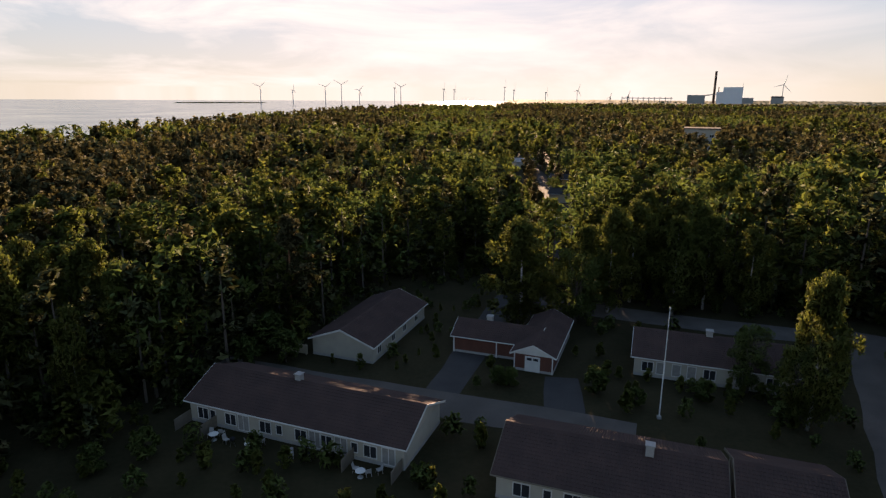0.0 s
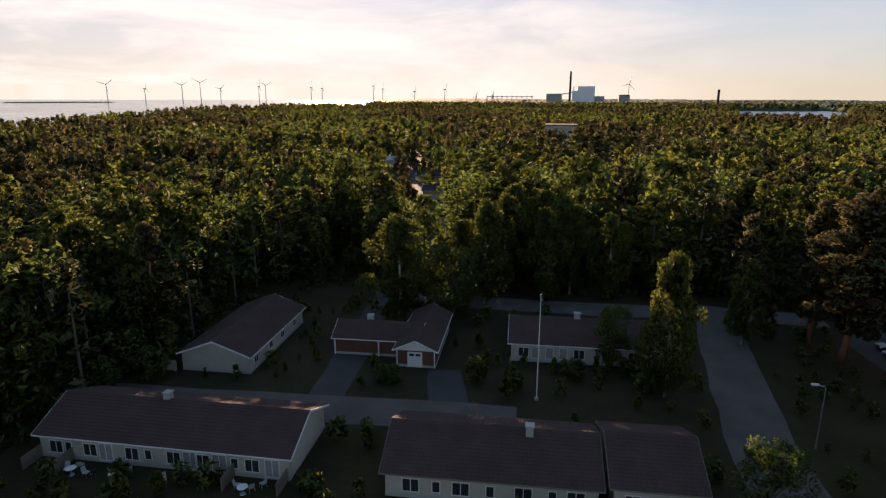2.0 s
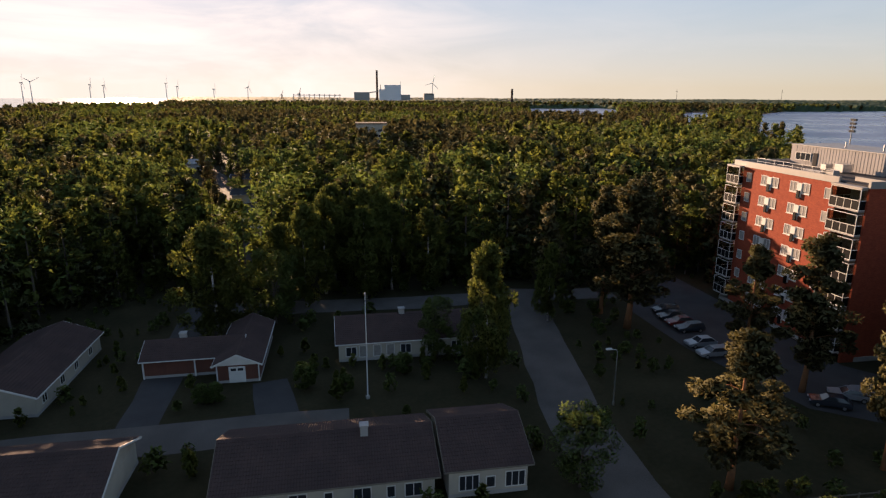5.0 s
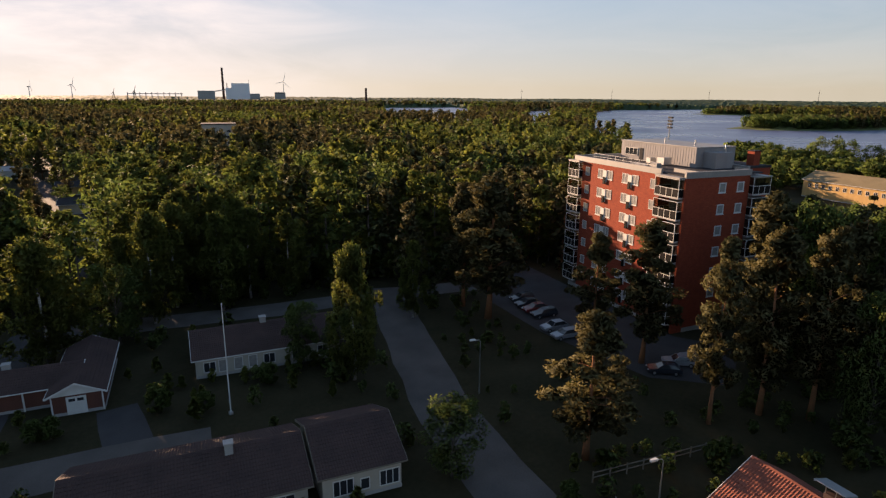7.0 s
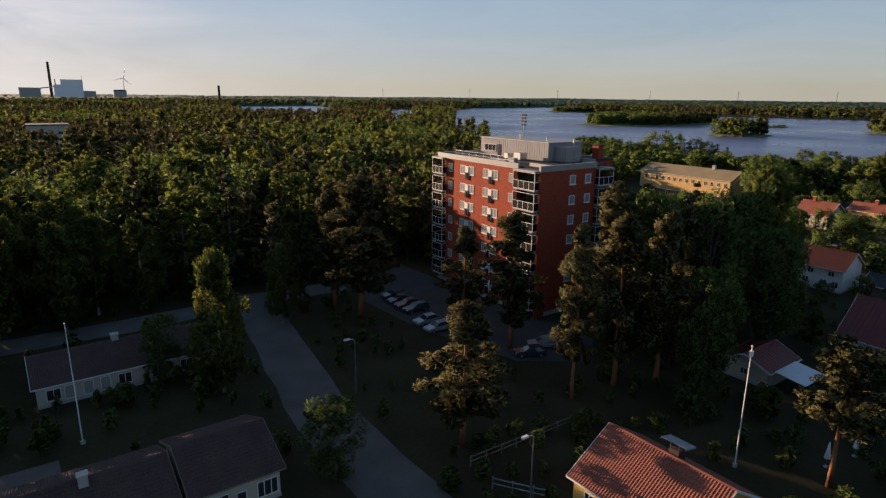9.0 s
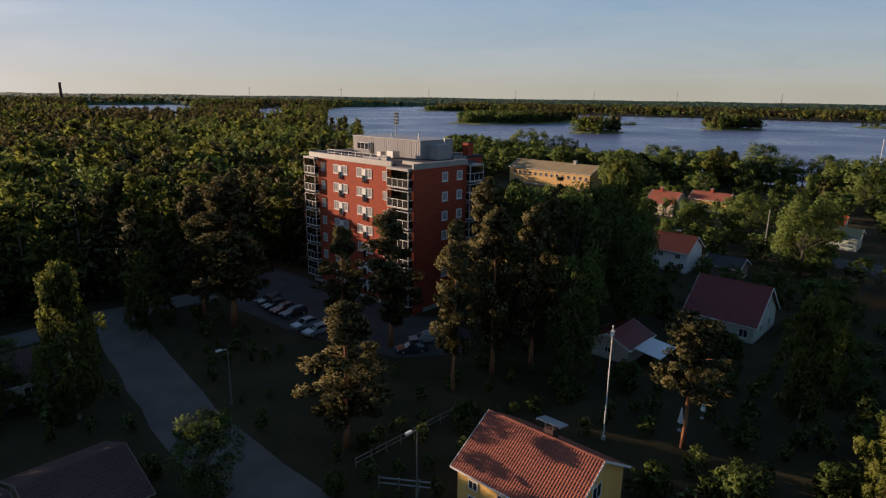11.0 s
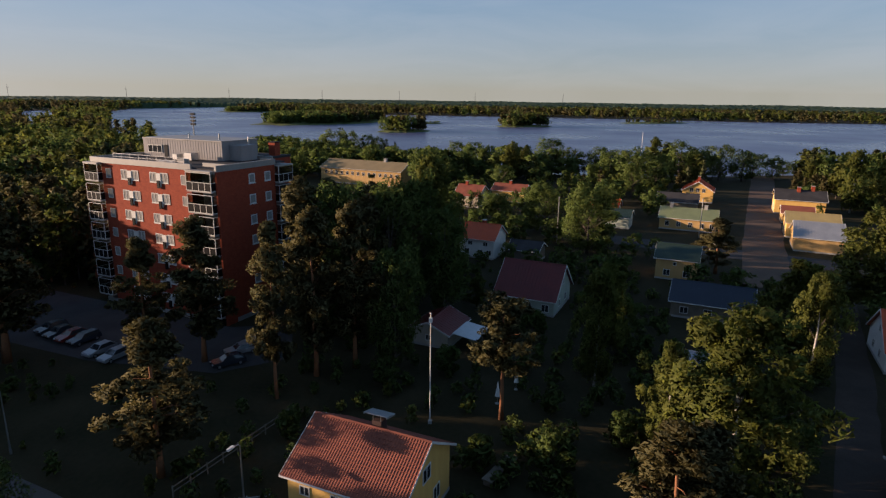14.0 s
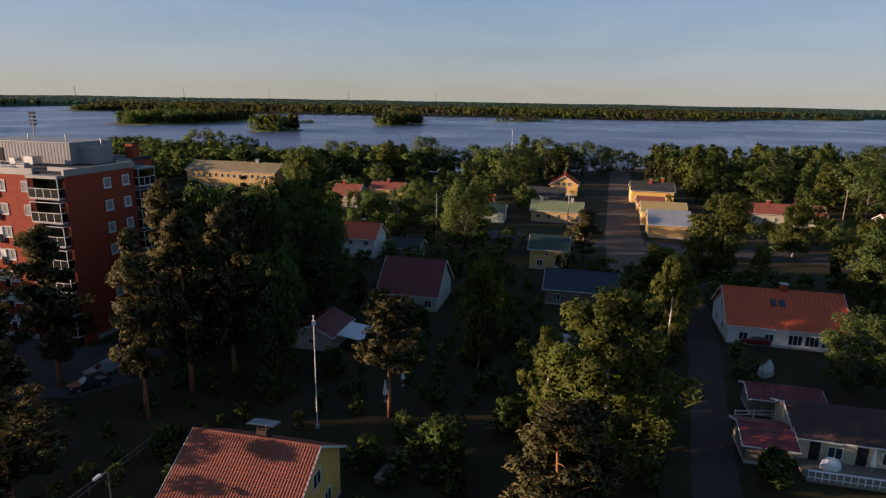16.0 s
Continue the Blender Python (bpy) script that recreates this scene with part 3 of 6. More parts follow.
h = house("row_house", "long row house, cream walls, dark brown tiled roof", (4.1, 47.0), -19.4, 19.6, 11.0, 2.6, 4.8, "cream", "roof_brown", "tile", trim="wood", chimneys=((13.2, 4.9, 0.7, 0.9, "concrete"),), category="row house", group="row houses")
windows(h, "front", 19.6, 11.0, (1.5, 6.0, 11.5, 16.0), 0.6, 1.6, 1.4)
windows(h, "front", 19.6, 11.0, (4.2, 9.0, 14.4), 0.7, 0.8, 1.2, split=1)
h = house("row_house", "stepped end of a row house, brown tiled roof, cream walls", (22.9, 40.3), -19.4, 8.2, 11.0, 3.0, 5.2, "cream", "roof_brown", "tile", trim="wood", category="row house", group="row houses")
windows(h, "front", 8.2, 11.0, (0.9, 5.2), 0.6, 1.9, 1.6, split=3)
windows(h, "front", 8.2, 11.0, (3.4,), 0.7, 0.9, 1.2, split=1)

h = house("row_house", "single-storey row house with a pale plastered gable end, dark roof", (-19.7, 79.1), -110, 19.5, 10.2, 2.5, 4.4, "cream", "roof_brown", "tile", category="row house", group="row houses")
h.matrix_world = pose(-9.5, 74.5, 0, 0, 0, 70)
windows(h, "front", 19.5, 10.2, (1.4, 6.0, 10.0, 14.5), 0.8, 1.2, 1.1)
part("fence", Build().box(-0.3, 10.2, 0.2, -0.2, 13.4, 1.5), "beige", h)
for y in (10.4, 11.8, 13.2):
    part("post", Build().box(-0.32, y, 0, -0.18, y + 0.1, 1.6), "beige", h)

h = house("garage_house", "brick garage wing with white gable and white door", (14.3, 71.4), 70, 15.0, 6.1, 2.5, 3.9, "red_wood", "roof_brown", "tile", category="garage")
g0 = side("left", 15.0, 6.1, 0.45)
part("gable_panel", Build().prism([(0.0, -0.03, 2.35), (5.2, -0.03, 2.35), (2.6, -0.03, 3.55)], (0, 0.025, 0), g0), "white", h)
gd = part("garage_door", Build().box(1.5, -0.08, 0.05, 3.5, 0, 2.15, g0), "white", h)
for x in (1.75, 2.6):
    part("pane", Build().box(x, -0.1, 1.6, x + 0.65, -0.07, 1.95, g0), "glass", gd)
for x in (0.0, 5.05):
    part("corner_board", Build().box(x, -0.06, 0.05, x + 0.15, 0, 2.4, g0), "white", h)
h = house("garage_house", "low dark-roofed wing with brick walls and white posts", (0.8, 79.2), -19, 12.6, 7.0, 2.5, 4.0, "red_wood", "roof_brown", "tile", category="garage", chimneys=((4.6, 4.2, 0.8, 0.8, "concrete"),))
for x in (0.3, 6.5):
    part("post", Build().box(x, 0.25, 0, x + 0.16, 0.41, 2.45), "white", h)

h = house("row_house", "pale-walled row house with a brown tiled roof", (24.1, 72.1), -19, 19.5, 11.0, 2.7, 4.7, "cream", "roof_brown", "tile", category="row house", group="row houses", chimneys=((9.5, 5.6, 0.8, 0.7, "concrete"),))
windows(h, "front", 19.5, 11.0, (0.9, 8.3, 12.0, 15.4), 0.7, 1.5, 1.4)
windows(h, "front", 19.5, 11.0, (2.7, 4.6, 6.4), 0.5, 1.1, 1.7, split=1, glass="curtain")

# the yellow house below the camera
YL, YW = 11.4, 10.4
h = house("yellow_house", "yellow wooden house with a red clay tiled roof", (41.8, 15.8), -109, YL, YW, 4.6, 7.7, "yellow", "roof_tile", "tile")
windows(h, "front", YL, YW, (1.2, 4.2, 7.6), 1.0, 1.3, 1.4)
windows(h, "front", YL, YW, (1.2, 4.2, 7.6), 3.0, 1.0, 0.9)
windows(h, "right", YL, YW, (2.0, 6.0), 1.0, 1.3, 1.4)
windows(h, "right", YL, YW, (3.9,), 4.0, 1.5, 1.4)
c = part("chimney", Build().box(5.3, 6.0, 6.0, 6.2, 7.0, 7.75), "roof_brown", h)
hood = pose(5.75, 6.5, 8.25, -14, 0, 0)
part("chimney_hood", Build().box(-1.15, -0.75, 0, 1.15, 0.75, 0.06, hood).box(-1.15, -0.75, -0.1, -1.1, 0.75, 0, hood).box(1.1, -0.75, -0.1, 1.15, 0.75, 0, hood), "tin", c, "pale sheet metal hood")
for x, y in ((5.35, 6.05), (6.1, 6.05), (5.35, 6.9), (6.1, 6.9)):
    part("hood_leg", Build().box(x, y, 7.7, x + 0.05, y + 0.05, 8.25 - 0.25 * (y - 6.5)), "metal", c)

# old town gardens
h = house("red_roofed_house", "house with a dark red sheet metal roof and pale walls", (97.3, -1.3), -110, 11.0, 12.0, 2.7, 7.6, "green_wall", "roof_red")
windows(h, "front", 11.0, 12.0, (1.2, 5.0, 8.0), 0.7, 1.3, 1.3)
windows(h, "right", 11.0, 12.0, (3.0, 7.0), 0.9, 1.2, 1.3)
windows(h, "right", 11.0, 12.0, (5.2,), 4.2, 1.0, 1.2)
h = house("garden_shed", "low shed with a red sheet roof and weathered pale walls", (78.4, 4.6), -20, 8.0, 7.0, 2.3, 3.8, "cream", "roof_red", category="shed")
window(h, side("left", 8.0, 7.0, 0.45) @ pose(2.6, 0, 0.9), 1.0, 0.9)
part("sheet_roof", Build().prism([(0.8, -3.8, 2.0), (6.2, -3.8, 2.0), (6.2, -0.1, 2.45), (0.8, -0.1, 2.45)], (0, 0, 0.06)), "tin", h, "pale metal sheet roof")
for x in (0.9, 3.4, 6.0):
    part("post", Build().box(x, -3.7, 0, x + 0.12, -3.58, 2.02), "wood", h)

h = house("white_house", "two-storey white house with an orange-red roof", (131.6, 6.9), -110, 9.0, 9.0, 4.4, 7.3, "white", "roof_orange", chimneys=((4.5, 5.2, 0.8, 1.0, "brick"),))
windows(h, "front", 9.0, 9.0, (1.2, 4.4, 6.4), 0.9, 1.2, 1.2)
windows(h, "front", 9.0, 9.0, (2.0, 5.6), 2.9, 1.1, 1.0)
h = house("outbuilding", "dark outbuilding with a sloping dark roof", (129.5, -4.1), -110, 7.5, 7.0, 2.6, 4.2, "wood", "roof_dark", "felt", category="outbuilding")
h = house("green_roofed_house", "ochre house with a green sheet metal roof", (119.6, -33.4), -110, 8.6, 8.6, 4.3, 6.6, "ochre", "roof_green")
windows(h, "front", 8.6, 8.6, (1.5, 5.2), 0.8, 1.3, 1.3)
windows(h, "front", 8.6, 8.6, (3.2,), 3.0, 0.7, 0.7, split=1)
h = house("blue_roofed_house", "low house with a dark blue sheet metal roof", (97.0, -30.3), -110, 13.0, 10.4, 2.8, 5.2, "wood", "roof_blue")
windows(h, "front", 13.0, 10.4, (1.4, 5.0, 9.2), 0.8, 1.3, 1.2)
h = house("pale_green_house", "long ochre house with a pale green sheet roof", (169.9, -47.0), -110, 15.5, 10.0, 3.3, 5.7, "ochre", "roof_lime", chimneys=((3.0, 5.0, 0.9, 1.0, "concrete"), (12.0, 5.0, 0.9, 1.0, "concrete")))
windows(h, "front", 15.5, 10.0, (1.5, 4.5, 7.5, 10.5, 13.0), 1.0, 1.1, 1.4)
h = house("brown_roofed_house", "long pale house with a red-brown roof", (162.6, -110.4), -110, 22.0, 9.8, 3.5, 6.0, "beige", "roof_tile", "felt", chimneys=((7.0, 5.0, 0.8, 0.9, "brick"),))
windows(h, "front", 22.0, 9.8, (1.5, 4.5, 7.5, 11.0, 14.5, 18.0), 1.0, 1.1, 1.5)
h = house("orange_roofed_house", "white house with an orange-red sheet metal roof", (77.6, -52.7), -110, 17.0, 12.2, 3.0, 7.3, "white", "roof_orange", chimneys=((8.8, 6.3, 1.0, 1.0, "brick"),))
windows(h, "front", 17.0, 12.2, (1.5, 5.0), 0.8, 1.3, 1.2)
windows(h, "front", 17.0, 12.2, (8.2, 10.4, 12.6), 0.6, 1.9, 1.6, split=3)
windows(h, "left", 17.0, 12.2, (3.0, 7.0), 0.9, 1.1, 1.2)
windows(h, "left", 17.0, 12.2, (5.2,), 4.0, 0.9, 1.1)
for x in (6.6, 7.8):
    part("roof_window", Build().prism([(x, 3.4, 5.38), (x, 4.4, 6.08), (x, 4.4, 6.2), (x, 3.4, 5.5)][::-1], (0.8, 0, 0)), "glass", h, "dark skylight")
h = house("terrace_house", "beige wooden house with a red-brown roof and a white terrace", (48.4, -42.2), -110, 16.0, 8.4, 2.75, 4.5, "beige", "roof_brown", "tile")
windows(h, "front", 16.0, 8.4, (2.8, 7.6, 11.0), 0.7, 1.4, 1.3)
for x in (1.2, 5.4):
    door(h, side("front", 16.0, 8.4, 0.45) @ pose(x, 0, 0.3), 0.95, 2.0, "black")
ter = part("terrace", Build().box(0.4, -3.4, 0.1, 9.0, 0.4, 0.35), "wood", h)
for i in range(15):
    part("baluster", Build().box(0.45 + i * 0.6, -3.35, 0.35, 0.53 + i * 0.6, -3.27, 1.25), "white", ter)
part("handrail", Build().box(0.4, -3.4, 1.25, 9.0, -3.22, 1.33), "white", ter)
part("handrail", Build().box(0.4, -3.3, 0.55, 9.0, -3.26, 0.62), "white", ter)
# roof in a darker red, with the trees' shade put into its colour
h = house("garden_shed", "red-brown roofed shed with pale walls beside the lane", (48.4, -36.8), -110, 5.2, 6.0, 2.2, 3.2, "wood", "roof_red", "felt", category="shed")
h = house("garden_shed", "low shed with a dark red roof", (57.4, -43.2), -110, 8.2, 4.6, 2.2, 3.1, "wood", "roof_red", category="shed")
h = house("garden_shed", "small pale tent-roofed shed between birches", (73.1, -25.0), -110, 5.5, 5.5, 2.0, 3.2, "wood", "roof_grey", category="shed")
h = house("garden_shed", "small shed with a mossy green roof under the pine", (41.1, -12.7), -110, 5.0, 4.4, 2.3, 3.4, "wood", "roof_lime", category="shed")

# old town by the lake
h = house("town_house", "pale wooden house with a red tiled roof", (196.7, 12.7), -110, 9.5, 11.0, 3.7, 6.9, "beige", "roof_tile", "felt", chimneys=((3.0, 5.5, 0.9, 1.0, "brick"),), group="town houses")
windows(h, "front", 9.5, 11.0, (1.5, 5.5), 1.0, 1.2, 1.5)
h = house("town_house", "yellow wooden house with a red-brown roof and dark windows", (209.2, 0.3), -110, 12.5, 9.0, 3.9, 6.0, "yellow", "roof_tile", "felt", chimneys=((6.0, 4.5, 0.9, 1.0, "brick"),), group="town houses")
windows(h, "front", 12.5, 9.0, (1.5, 5.0, 8.6), 1.2, 1.3, 1.6, frame="white")
h = house("long_hall", "long ochre two-storey hall with a tan roof", (247.5, 72.3), -110, 39.0, 14.0, 6.2, 9.2, "ochre", "roof_tan", "felt", category="hall", chimneys=((28.0, 7.0, 1.2, 1.2, "concrete"),))
windows(h, "front", 39.0, 14.0, [2 + 2.6 * i for i in range(14)], 3.6, 1.2, 1.5)
h = house("town_house", "grey sheet-roofed house with pale yellow walls", (147.4, -73.1), -110, 11.0, 12.0, 3.5, 6.6, "ochre", "roof_grey", group="town houses")
h = house("town_house", "yellow house with an ochre sheet metal roof", (163.1, -78.1), -110, 13.0, 10.0, 4.0, 6.4, "yellow", "roof_ochre", group="town houses")
windows(h, "left", 13.0, 10.0, (2, 5), 1.0, 1.2, 1.5)
h = house("town_house", "low house with a salmon-red roof", (183.6, -86.1), -110, 9.0, 8.0, 3.0, 4.8, "ochre", "roof_tile", "felt", group="town houses")
h = house("town_house", "two-storey yellow house with a dark hipped roof and brick chimneys", (199.8, -90.9), -110, 15.0, 12.0, 4.7, 7.4, "yellow", "roof_dark", "felt", chimneys=((7.0, 5.0, 1.0, 1.4, "brick"), (11.0, 6.0, 1.0, 1.4, "brick")), group="town houses")
windows(h, "front", 15.0, 12.0, (2, 5.5, 9), 1.0, 1.2, 1.6)
windows(h, "left", 15.0, 12.0, (2.2, 5, 8), 1.0, 1.2, 1.6)
h = house("town_house", "yellow gabled house with an orange-red roof", (220.0, -79.0), -20, 12.0, 11.0, 4.0, 7.4, "yellow", "roof_orange", group="town houses", chimneys=((2.0, 5.5, 0.9, 1.6, "brick"),))
h.matrix_world = pose(219.7, -67.6, 0, 0, 0, -20) @ pose(0, -11, 0)
windows(h, "left", 12.0, 11.0, (2.4, 4.4, 6.4), 3.6, 1.1, 1.4)
h = house("town_house", "house with a dark roof behind garden trees", (196.9, -52.9), -110, 13.0, 10.0, 3.6, 6.0, "wood", "roof_dark", "felt", group="town houses")
h = house("town_house", "teal-roofed low house among trees", (169.6, -30.4), -110, 9.0, 8.0, 3.2, 5.0, "green_wall", "roof_green", group="town houses")
h = house("town_house", "red-roofed house among trees", (183.3, -29.7), -110, 9.0, 8.0, 3.4, 5.8, "beige", "roof_orange", group="town houses")
h = house("town_house", "pale house with a brown roof at the edge of town", (143.0, -138.7), -110, 14.0, 10.0, 3.6, 5.8, "cream", "roof_tile", "felt", group="town houses")
h = house("town_house", "small orange house with a steep roof", (135.3, -131.2), -110, 6.0, 6.0, 3.4, 5.6, "yellow", "roof_orange", group="town houses")
h = house("town_house", "house with a red roof and balcony near the shore", (259.6, -182.7), -110, 10.0, 9.0, 4.6, 7.2, "ochre", "roof_orange", group="town houses")


# ---- block of flats ----
def flats():
    """Local plan: x along the shaded side, y along the sunny side, the near corner at the origin."""
    A, B, H = 15.6, 27.4, 24.0
    f = empty("apartment_building", pose(84.1, 39.4, 0, 0, 0, -20.3), "seven-storey red brick block of flats with glazed balconies", "apartment building")
    part("wall", Build().prism([(0, 5.2, 0), (2.2, 5.2, 0), (2.2, 0, 0), (A - 3.0, 0, 0), (A - 3.0, 3.0, 0), (A, 3.0, 0), (A, B, 0), (2.2, B, 0), (2.2, B - 2.4, 0), (0, B - 2.4, 0)], (0, 0, H)), "brick", f)
    part("corner_wall", Build().box(0.0, -0.02, 0, 2.2, 0.3, H), "brick", f)
    part("plinth", Build().prism([(-0.05, 5.15, 0), (2.15, 5.15, 0), (2.15, -0.05, 0), (A - 2.95, -0.05, 0), (A - 2.95, 2.95, 0), (A + .05, 2.95, 0), (A + .05, B, 0), (-0.05, B, 0)], (0, 0, 0.7)), "concrete", f)
    part("rear_wing", Build().box(A, 6.0, 0, 24.0, B - 0.3, H - 0.05), "brick", f)
    part("rear_roof", Build().box(A + 0.13, 5.9, H - 0.05, 24.1, B - 0.2, H + 0.3), "roof_dark", f)
    roof = part("roof", Build().box(0.2, 0.2, H, A - 0.2, B - 0.2, H + 0.2), "roof_dark", f)
    par = Build()
    z0, z1 = H - 0.15, H + 0.75
    par.box(-0.12, 5.0, z0, 0.25, B + 0.1, z1).box(-0.12, -0.14, z0, 2.3, 0.25, z1).box(2.3, -0.14, z0, A - 2.9, 0.25, z1)
    par.box(A - 0.25, 2.9, z0, A + 0.12, B + 0.1, z1).box(0.25, B - 0.25, z0, A - 0.25, B + 0.12, z1).box(2.3, 0.25, z0, 2.6, 5.0, z1).box(A - 3.1, 0.25, z0, A - 2.9, 2.9, z1)
    part("parapet", par, "grey_panel", roof, "pale grey sheet metal parapet")
    part("balcony_roof", Build().prism([(-1.0, 0.2, H - 0.25), (2.3, 0.2, H - 0.25), (2.3, 5.3, H - 0.25), (-1.0, 5.3, H - 0.25)], (0, 0, 0.25)), "grey_panel", roof)
    part("balcony_roof", Build().box(-0.9, B - 2.5, H - 0.3, 2.3, B + 0.9, H - 0.05), "grey_panel", roof)
    part("balcony_roof", Build().box(A - 3.0, -0.9, H - 0.5, A + 0.6, 3.1, H - 0.28), "grey_panel", roof)
    pent = part("penthouse", Build().box(9.6, 8.2, H + 0.2, 18.0, 26.6, H + 3.3), "pent", f)
    part("penthouse_wing", Build().box(11.2, 5.6, H + 0.2, 14.9, 8.2, H + 2.7), "pent", pent)
    part("penthouse_edge", Build().box(9.5, 8.1, H + 3.3, 18.1, 26.7, H + 3.42), "grey_panel", pent)
    for k in range(29):
        part("cladding_rib", Build().box(9.57, 8.6 + k * 0.6, H + 0.2, 9.6, 8.63 + k * 0.6, H + 3.3), "grey_panel", pent)
    window(pent, pose(9.55, 25.4, H + 0.9, 0, 0, -90), 3.4, 1.3, "white", 3)
    part("penthouse_door", Build().box(9.52, 20.6, H + 0.2, 9.6, 21.5, H + 2.3), "black", pent)
    part("cooling_unit", Build().box(6.6, 12.0, H + 0.35, 8.2, 13.6, H + 1.5), "metal", roof, "grey metal cooling unit")
    part("cooling_unit", Build().box(6.4, 15.0, H + 0.35, 7.6, 16.0, H + 1.2), "metal", roof, "grey metal cooling unit")
    part("roof_hut", Build().box(2.6, 9.2, H + 0.2, 3.6, 10.6, H + 1.0), "grey_panel", roof)
    part("duct", Build().box(2.2, 11.2, H + 0.45, 3.4, 14.6, H + 0.6).box(2.3, 11.4, H + 0.2, 2.5, 11.6, H + 0.45).box(2.3, 14.2, H + 0.2, 2.5, 14.4, H + 0.45), "metal", roof)
    rail = Build()
    for y in (8, 10, 12, 14, 16, 18, 20, 22, 24):
        rail.box(1.55, y, H + 0.2, 1.6, y + 0.05, H + 1.35)
    rail.box(1.55, 8, H + 1.3, 1.6, 24.05, H + 1.36).box(1.55, 8, H + 0.8, 1.6, 24.05, H + 0.85)
    part("guard_rail", rail, "metal", roof)
    for x, y, up in ((12, 11, 4.4), (14, 6.5, 4.0), (12, 18, 4.3)):
        part("vent_pipe", Build().tube([(x, y, H + 2.5), (x, y, H + up)], [0.12, 0.12], 8), "metal", roof)
    ch = part("chimney", Build().box(20.6, 6.6, H - 0.2, 22.0, 8.0, H + 2.6), "brick", f)
    part("chimney_cap", Build().box(20.5, 6.5, H + 2.6, 22.1, 8.1, H + 2.75), "black", ch)
    # storeys
    pitch = 3.25
    for s in range(7):
        z = 1.5 + s * pitch
        west = pose(0, 0, 0, 0, 0, -90)      # local x runs along -y on the sunny side
        for y in (13.5, 20.0):
            for x in (-y - 0.4, -y + 2.05):
                window(f, west @ pose(x, 0, z + 0.5), 1.5, 1.55, split=2, glass="curtain", bar=0.1)
                part("sill_board", Build().box(x - 0.06, -0.12, z + 0.42, x + 1.56, 0.0, z + 0.5, west), "white", f)
            bal = part("french_balcony", Build().box(-y + 1.15, -0.12, z - 0.15, -y + 2.0, 0.0, z + 1.95, west), "white", f)
            part("balcony_panel", Build().box(-y + 1.3, -0.3, z - 0.35, -y + 1.85, -0.14, z + 0.85, west), "panel", bal, "black slatted railing")
        window(f, west @ pose(-7.2, 0, z + 0.5), 1.2, 1.5, split=1, glass="curtain")
        window(f, west @ pose(-24.0, 0, z + 0.5), 1.2, 1.5, split=1, glass="curtain")
        for x in (6.5, 10.1):
            window(f, pose(x, 0, z + 0.45), 1.35, 1.5, split=1, glass="curtain", bar=0.15)
            part("sill_board", Build().box(x - 0.08, -0.12, z + 0.36, x + 1.43, 0.0, z + 0.45), "white", f)
        balcony(f, -0.9, 0.32, 2.2, 5.2, z)
        balcony(f, -0.8, B - 2.4, 2.2, B + 0.8, z)
        balcony(f, A - 3.0, -0.8, A + 0.5, 3.0, z)
    return f


def balcony(f, x0, y0, x1, y1, z):
    """A glazed balcony: slab, dark panels below in white frames, clear glazing above."""
    b = part("balcony", Build().box(x0, y0, z - 0.2, x1, y1, z), "concrete", f)
    fr = Build()
    for za in (z + 0.06, z + 1.3, z + 2.7):
        fr.box(x0, y0 - 0.03, za - 0.07, x1, y0 + 0.04, za).box(x0 - 0.03, y0 + 0.04, za - 0.07, x0 + 0.04, y1 - 0.04, za).box(x0, y1 - 0.04, za - 0.07, x1, y1 + 0.03, za)
    nx, ny = max(2, round((x1 - x0) / 1.1)), max(2, round((y1 - y0) / 1.25))
    for i in range(ny + 1):
        y = y0 + (y1 - y0) * i / ny
        fr.box(x0 - 0.04, y - 0.035, z, x0 + 0.04, y + 0.035, z + (2.65 if i in (0, ny) else 1.25))
    for i in range(1, nx + 1):
        x = x0 + (x1 - x0) * i / nx
        fr.box(x - 0.035, y0 - 0.04, z, x + 0.035, y0 + 0.04, z + (2.65 if i == nx else 1.25))
        fr.box(x - 0.035, y1 - 0.04, z, x + 0.035, y1 + 0.04, z + (2.65 if i == nx else 1.25))
    part("balcony_frame", fr, "white", b, "white metal frame")
    part("balcony_panel", Build().box(x0 - 0.01, y0, z + 0.06, x0 + 0.01, y1, z + 1.25).box(x0 + 0.01, y0 - 0.01, z + 0.06, x1, y0 + 0.01, z + 1.25)
         .box(x0 + 0.01, y1 - 0.01, z + 0.06, x1, y1 + 0.01, z + 1.25), "panel", b, "dark glass railing panels")
    part("blind", Build().box(x1 - 0.12, y0 + 0.1, z + 0.02, x1 - 0.06, y1 - 0.1, z + 2.6), "curtain", b, "pale beige inner wall")
    part("glazing", Build().box(x0 - 0.008, y0, z + 1.31, x0 + 0.008, y1, z + 2.63).box(x0 + 0.01, y0 - 0.008, z + 1.31, x1, y0 + 0.008, z + 2.63)
         .box(x0 + 0.01, y1 - 0.008, z + 1.31, x1, y1 + 0.008, z + 2.63), "balcony_glass", b, "clear sliding glass")


flats()


